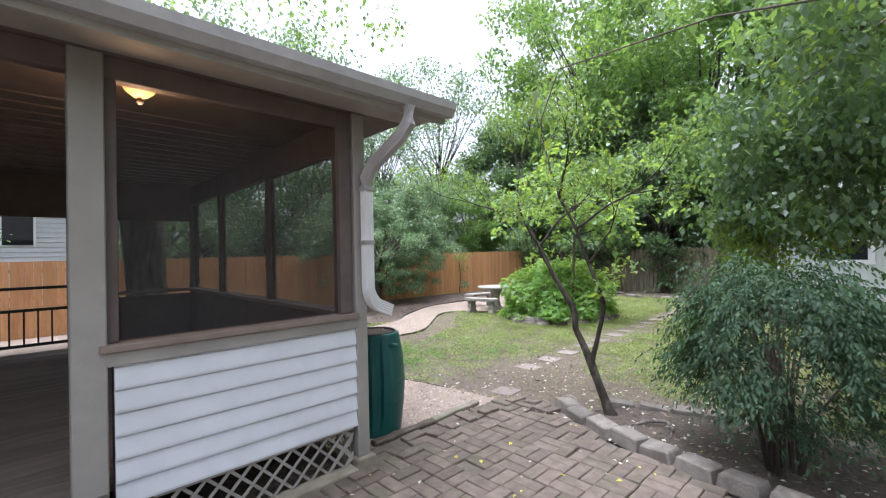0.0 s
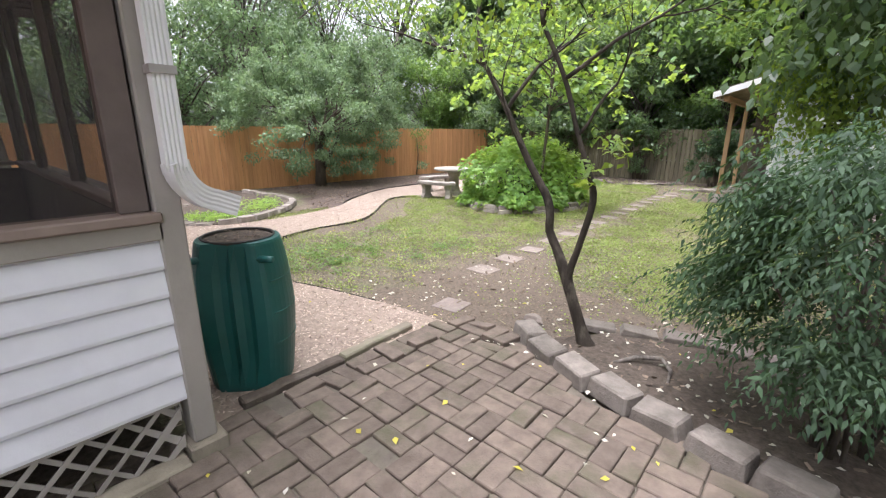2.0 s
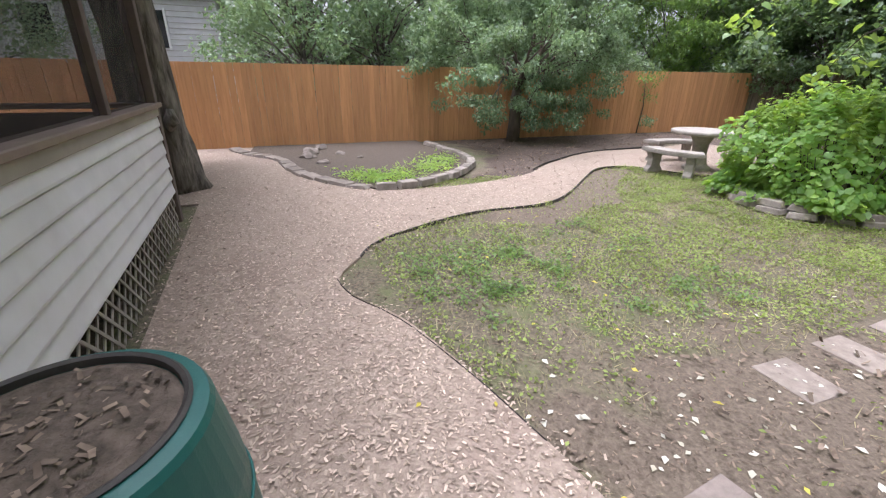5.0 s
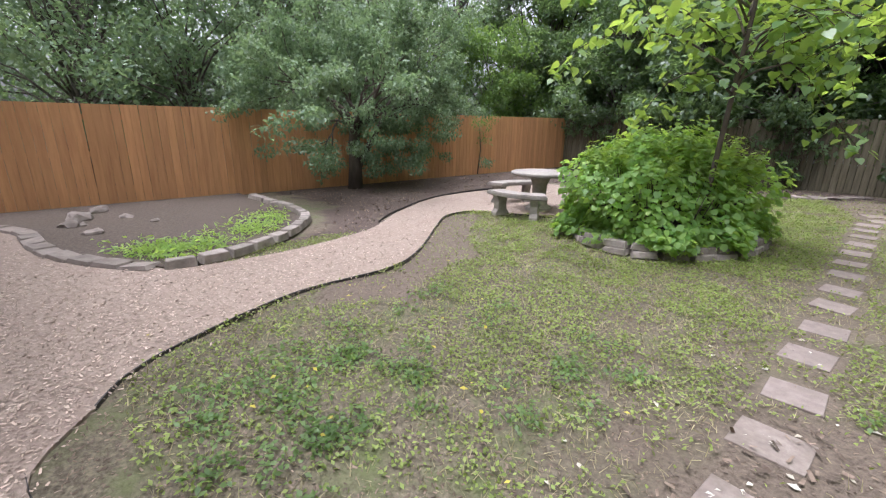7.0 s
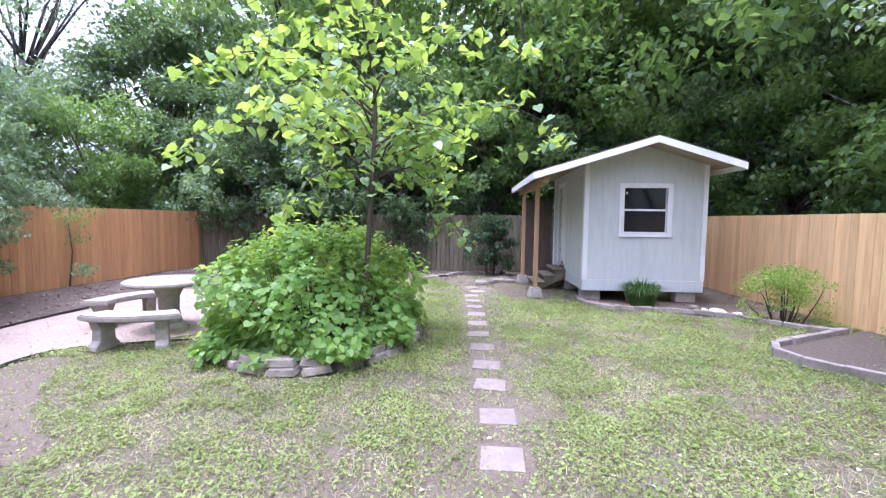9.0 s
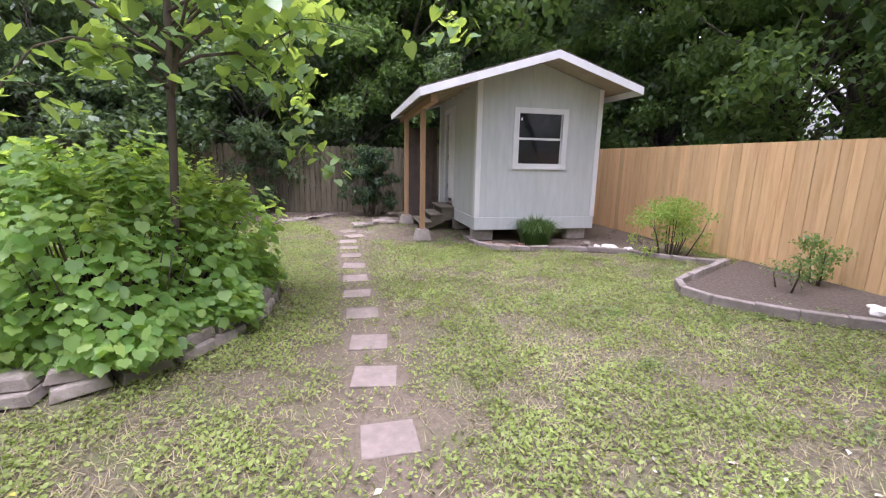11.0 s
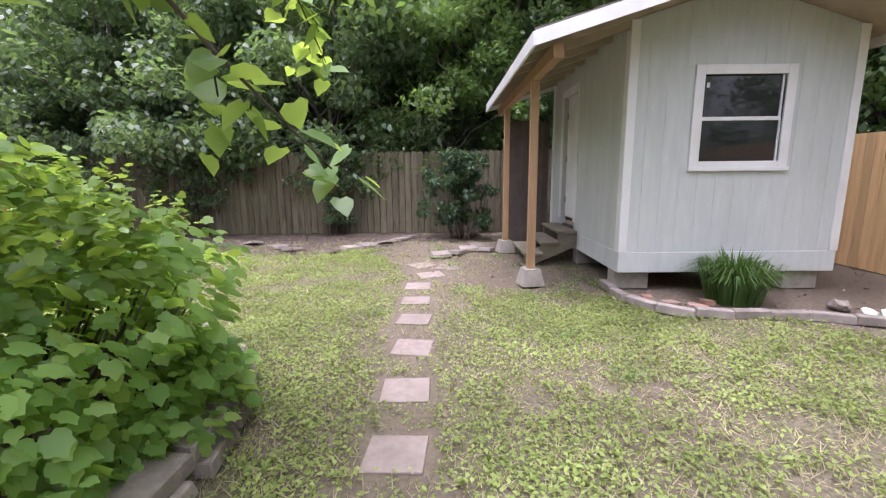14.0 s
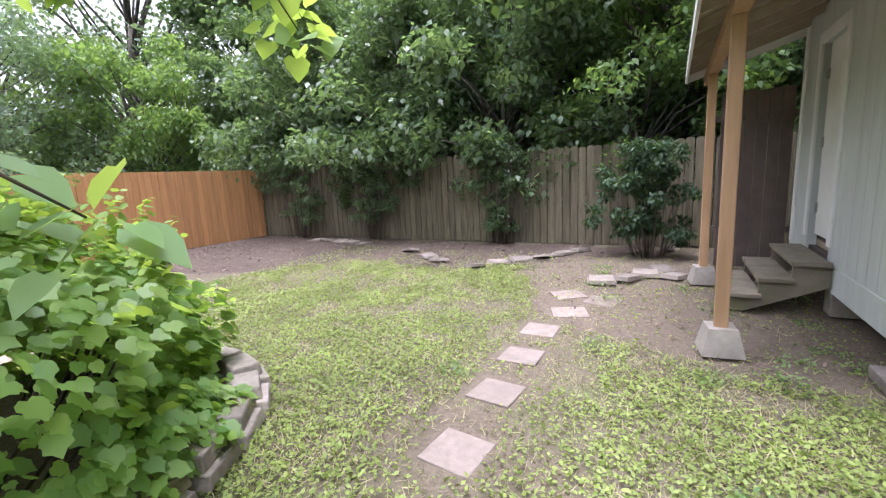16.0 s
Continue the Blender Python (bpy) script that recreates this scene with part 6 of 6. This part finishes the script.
for i in range(2):
    log = empty("rotten_timber", (-3.27, 2.95 + 0.75 * i, 0.0), 88 + 4 * i, "rotting half-buried timber edging beside the bricks", "timber")
    bm = box(-0.02, 0.72, -0.045, 0.045, -0.02, 0.06, 0.012)
    bmesh.ops.subdivide_edges(bm, edges=[e for e in bm.edges if e.calc_length() > 0.4], cuts=7)
    for v in bm.verts:
        v.co += Vector((0, 0.012 * noise.noise(v.co * 9 + Vector((i, 0, 0))), 0.012 * noise.noise(v.co * 8)))
    part("timber", bm, mossy_wood if i else bark_dark, log)

root_ob = tagged(part("tree_root", tube([(-1.75, 5.0, 0.0), (-1.6, 5.12, 0.06), (-1.45, 5.2, 0.07), (-1.36, 5.1, 0.05), (-1.34, 4.95, 0.01)], [0.012, 0.018, 0.018, 0.014, 0.008], 8), bark_grey, None), "bare curved root lying in the soil bed", "root")


# ---- edging stones and pavers ----
def stone_mesh(name, w, d, h, mat, rough=0.012, seed=0, taper=0.88):
    bm = box(-w / 2, w / 2, -d / 2, d / 2, 0, h, min(w, d, h) * 0.1)
    for v in bm.verts:
        k = Vector((v.co.x * 7 + seed * 3.1, v.co.y * 7, v.co.z * 7))
        if v.co.z > h * 0.5:
            v.co.x *= taper
            v.co.y *= taper
        v.co += Vector((noise.noise(k), noise.noise(k + Vector((9, 0, 0))), noise.noise(k + Vector((0, 9, 0))))) * rough
    me = bpy.data.meshes.new(name)
    bm.to_mesh(me)
    bm.free()
    me.materials.append(mat)
    return me


def edging(name, points, spacing, size, mat, label, lift=0.0, tilt=3.0, names="edging_block", skip=0.0, taper=0.9, rough=0.012):
    root = empty(name, (0, 0, 0), 0, label, "edging")
    shared = [stone_mesh(names, *size, mat, rough, k, taper) for k in range(4)]
    line = np.array(curve(points, 0.05))
    run = np.append(0, np.cumsum(np.linalg.norm(np.diff(line, axis=0), axis=1)))
    for i, s in enumerate(np.arange(spacing / 2, run[-1], spacing)):
        if r.random() < skip:
            continue
        p = [np.interp(s, run, line[:, k]) for k in (0, 1)]
        q = [np.interp(min(s + 0.05, run[-1]), run, line[:, k]) - np.interp(max(s - 0.05, 0), run, line[:, k]) for k in (0, 1)]
        ob = part(names, shared[i % 4], mat, root)
        ob.matrix_basis = pose(p[0], p[1], lift + r.uniform(-0.008, 0.004), r.gauss(0, tilt), r.gauss(0, tilt), math.degrees(math.atan2(q[1], q[0])) + r.gauss(0, 3) + (180 if i % 3 == 0 else 0))
    return root


# Front bed blocks take the shade-toned copy of the block colour.
edging("bed_edging", [(-2.5, 5.0), (-2.15, 4.75), (-1.75, 4.58), (-1.4, 4.48), (-1.0, 4.38), (-0.6, 4.3), (-0.2, 4.24), (0.3, 4.2), (1.0, 4.05), (1.8, 3.85)], 0.31, (0.3, 0.2, 0.13), bed_block, "weathered concrete blocks edging the front bed, toned for shade", 0.02)
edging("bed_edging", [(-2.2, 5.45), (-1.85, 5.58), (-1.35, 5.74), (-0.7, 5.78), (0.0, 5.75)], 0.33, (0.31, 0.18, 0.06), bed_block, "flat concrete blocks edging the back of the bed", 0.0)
edging("curved_curb", [(0.2, 5.75), (0.7, 5.95), (1.1, 6.4), (1.3, 7.0), (1.3, 7.8)], 0.42, (0.43, 0.1, 0.1), curb_stone, "pale curved concrete curb beyond the bed", 0.0, 1.0)
ring = [(-6.14 + 1.2 * math.cos(a), 11.3 + 1.68 * math.sin(a)) for a in np.linspace(0, 2 * math.pi, 30)]
edging("stone_planter", ring, 0.335, (0.32, 0.22, 0.075), block_stone, "round planter wall of two rows of pale blocks", 0.0, 2.0, "planter_block")
edging("stone_planter", [(-6.14 + (x + 6.14) * 0.97, 11.3 + (y - 11.3) * 0.97) for x, y in ring], 0.34, (0.32, 0.2, 0.085), block_stone, "top row of pale blocks on the planter wall", 0.072, 2.0, "planter_block")
edging("soil_bed_edging", BED_LEFT[::3] + [BED_LEFT[-1]], 0.34, (0.33, 0.17, 0.11), block_stone, "curved row of pale concrete blocks round the soil bed", 0.0, 2.0)
edging("soil_bed_edging", [(-9.05, 4.98), (-9.7, 4.5), (-10.4, 4.15), (-11.2, 3.98), (-12.0, 3.85), (-12.8, 3.3), (-13.5, 3.0)], 0.36, (0.36, 0.24, 0.05), rock_dark, "flat rough stones lining the soil bed", 0.0, 3.0, "flat_stone")
edging("right_bed_curb", [(1.45, 11.95), (0.9, 11.65), (0.35, 11.35), (-0.08, 11.12), (-0.3, 10.8), (-0.28, 10.45), (0.05, 10.0), (0.5, 9.62), (1.1, 9.22), (1.85, 8.75)], 0.36, (0.37, 0.09, 0.12), curb_stone, "low grey concrete curb round the fence bed", -0.01, 1.0, "curb_piece", taper=0.97, rough=0.004)
edging("shed_bed_edging", [(-1.86, 14.55), (-1.86, 14.0), (-1.62, 13.52), (-1.2, 13.4), (-0.7, 13.36), (-0.1, 13.2), (0.4, 12.95), (0.75, 12.5), (1.4, 12.0)], 0.33, (0.33, 0.1, 0.085), curb_stone, "low grey concrete edging before the shed", -0.005, 2.0, "curb_piece", taper=0.97, rough=0.004)
edging("back_bed_edging", [(-11.0, 18.8), (-9.6, 18.6), (-8.0, 18.2), (-6.9, 17.5), (-5.9, 16.95), (-5.2, 17.6), (-4.7, 18.2), (-4.3, 19.0)], 0.42, (0.36, 0.24, 0.04), rock_dark, "irregular flat stones along the back fence bed", -0.008, 6.0, "flat_stone", skip=0.22, rough=0.035)
edging("shed_apron_stones", [(-4.0, 16.5), (-3.65, 16.6), (-3.4, 17.0), (-3.0, 17.0), (-3.2, 17.4)], 0.36, (0.34, 0.26, 0.05), rock_dark, "loose flat stones beside the shed steps", 0.0, 4.0, "flat_stone")


def rocks(name, spots, mat, label, group):
    for k, (x, y, s) in enumerate(spots):
        bm = bmesh.new()
        bmesh.ops.create_icosphere(bm, subdivisions=2, radius=1.0)
        for v in bm.verts:
            f = 1 + 0.45 * noise.noise(v.co * 1.3 + Vector((k * 5.3, 0, 0)))
            v.co = Vector((v.co.x * f * s, v.co.y * f * s * 0.75, max(v.co.z * f * s * 0.5, -0.3 * s)))
        ob = part(name, bm, mat, None)
        ob.matrix_basis = pose(x, y, 0.2 * s + 0.01, 0, 0, k * 67)
        tagged(ob, label, "rock", group)


rocks("pale_rock", [(1.15, 9.75, 0.16), (1.5, 9.45, 0.14), (0.35, 13.25, 0.13), (0.6, 13.1, 0.1), (0.2, 13.4, 0.08), (1.3, 9.95, 0.08), (1.75, 9.2, 0.13)], rock_white, "rough pale limestone rock in the bed", "pale rocks")
rocks("bed_rock", [(-12.4, 4.5, 0.22), (-11.9, 4.4, 0.16), (-13.0, 4.8, 0.18), (-12.2, 5.1, 0.12), (-11.2, 4.6, 0.13), (-11.6, 5.4, 0.09), (0.1, 13.6, 0.12), (-3.1, 18.9, 0.15), (-2.55, 5.27, 0.09)], rock_dark, "rough brown fieldstone lying on soil", "field rocks")

red_clay = surf("broken red brick", (0.24, 0.125, 0.09), (0.36, 0.21, 0.155), 9.0, (0.3, 0.25, 0.21), 4.0, bump=0.7, bscale=60, rough=0.92, rnd=0.15)
for k, (x, y, a, w) in enumerate(((-1.5, 13.72, 25, 0.2), (-1.28, 13.62, -38, 0.19), (-1.62, 13.95, 70, 0.16), (-1.1, 13.75, 12, 0.13))):
    ob = tagged(part("broken_brick", stone_mesh("broken_brick", w, 0.1, 0.06, red_clay, 0.012, k + 3, 0.95), red_clay, None), "broken reddish brick lying in the shed bed", "brick", "broken bricks")
    ob.matrix_basis = pose(x, y, 0.0, 6 - 3 * k, 5, a)

# leaning stake with a lantern in the front bed
stake = empty("garden_stake", (0.19, 4.68, 0.0), 0, "thin dark metal stake with small tan lantern in the bed", "garden stake")
part("rod", tube([(0, 0, -0.03), (0.03, 0, 0.4), (0.07, 0, 0.86), (0.09, 0, 1.315)], [0.008, 0.008, 0.007, 0.007], 8), black_iron, stake)
part("lantern", tube([(0.09, 0, 1.30), (0.09, 0, 1.315), (0.092, 0, 1.33), (0.098, 0, 1.49), (0.1, 0, 1.51), (0.1, 0, 1.53)], [0.02, 0.042, 0.036, 0.036, 0.046, 0.012], 16), post_wood, stake, "small tan lantern cylinder")
for k, (x, y, a) in enumerate(((0.51, 7.02, 24), (0.76, 7.20, -35))):
    ob = tagged(part("loose_block", stone_mesh("loose_block", 0.2, 0.13, 0.08, bed_block, 0.01, k + 11, 0.96), bed_block, None), "loose grey concrete block lying on the grass", "concrete block", "loose blocks")
    ob.matrix_basis = pose(x, y, flush(x, y) - 0.02, 2, -2, a)

# stepping stones
paver = stone_mesh("stepping_stone", 0.31, 0.30, 0.035, flag, 0.004, 1, 0.99)
old_paver = stone_mesh("stepping_stone", 0.36, 0.31, 0.03, old_flag, 0.01, 2, 0.97)
for i, sy in enumerate(STONES_Y):
    ob = new("stepping_stone", old_paver if i < 2 else paver)
    ob.matrix_basis = pose(stones_x(sy) + r.gauss(0, 0.015), sy, flush(stones_x(sy), sy) - (0.03 if i < 2 else 0.035), r.gauss(0, 0.8), r.gauss(0, 0.8), r.gauss(0, 3.5))
    tagged(ob, "square pinkish-grey concrete stepping stone set in the lawn", "stepping stone", "stepping stones")
for x, y, a in ((-3.42, 5.14, 6), (-3.95, 15.25, 20), (-3.7, 15.75, -15), (-4.1, 15.9, 35)):
    ob = new("stepping_stone", paver if y < 6 else old_paver)
    ob.matrix_basis = pose(x, y, flush(x, y) - (0.035 if y < 6 else 0.03), 0.8, -0.6, a)
    tagged(ob, "square pinkish-grey concrete stepping stone on bare soil", "stepping stone", "stepping stones")

# ---- brick patio ----
patio = empty("brick_patio", (0, 0, 0), 0, "weathered clay brick patio with mossy joints", "pavement", kind="structure")
EDGE = [(-3.18, -3.0), (-3.18, 4.4), (-3.05, 4.76), (-2.5, 4.86), (-2.1, 4.62), (-1.7, 4.44), (-1.35, 4.34), (-0.9, 4.24), (-0.2, 4.1), (0.3, 4.06), (1.8, 3.7), (2.2, 3.55), (2.2, -3.0)]
part("sand_bed", prism(EDGE, "z", -0.02, 0.03), mortar, patio, "dark mossy sand between the bricks")
bw, bl, bh = 0.115, 0.238, 0.06


def brick_shape(seed):
    bm = box(-bl / 2, bl / 2, -bw / 2, bw / 2, -bh, 0, 0.006)
    for v in bm.verts:
        v.co += Vector((noise.noise(v.co * 30 + Vector((seed, 0, 0))), noise.noise(v.co * 30 + Vector((0, seed, 0))), noise.noise(v.co * 25 + Vector((0, 0, seed))))) * 0.002
    me = bpy.data.meshes.new("brick")
    bm.to_mesh(me)
    bm.free()
    me.materials.append(brick_clay)
    return me


shapes = [brick_shape(k * 3.7) for k in range(5)]
single, joined_v, joined_f = 0, [], []
spots = []
for i in range(-2, 24):
    for j in range(-13, 22):
        for k in (-1, 1):
            across = (i + j) % 2 == 0
            x, y = -3.03 + i * 0.244 + (0 if across else k * 0.061), 0.1 + j * 0.244 + (k * 0.061 if across else 0)
            spots.append((x, y, 0 if across else 90))
ok = inside(EDGE, np.array([s[0] for s in spots]), np.array([s[1] for s in spots]))
spots = [s for s, o in zip(spots, ok) if o and not (s[0] < -1.6 and s[1] < 1.57)]
spots.sort(key=lambda s: (s[0] + 2.4) ** 2 + (s[1] - 3.6) ** 2)
for n, (x, y, a) in enumerate(spots):
    if r.random() < 0.012:
        continue
    rim_ = max(0, 1 - abs(x + 3.0) / 0.25, 1 - max(0, 4.75 - y - 0.1) / 0.3)
    m = pose(x + r.gauss(0, 0.003), y + r.gauss(0, 0.003), 0.055 + r.gauss(0, 0.0025) + rim_ * r.uniform(-0.012, 0.03), r.gauss(0, 0.7 + 4 * rim_), r.gauss(0, 0.7 + 3 * rim_), a + r.gauss(0, 0.9 + 4 * rim_))
    if n < 300:
        ob = part("brick", shapes[n % 5], brick_clay, patio)
        ob.matrix_basis = m
    else:
        me = shapes[n % 5]
        base = len(joined_v)
        joined_v += [tuple(m @ v.co) for v in me.vertices]
        joined_f += [tuple(base + q for q in p.vertices) for p in me.polygons]
rest = part("bricks", mesh_of("bricks", joined_v, joined_f, brick_joined), brick_joined, patio)
rest["kind"] = "stuff"
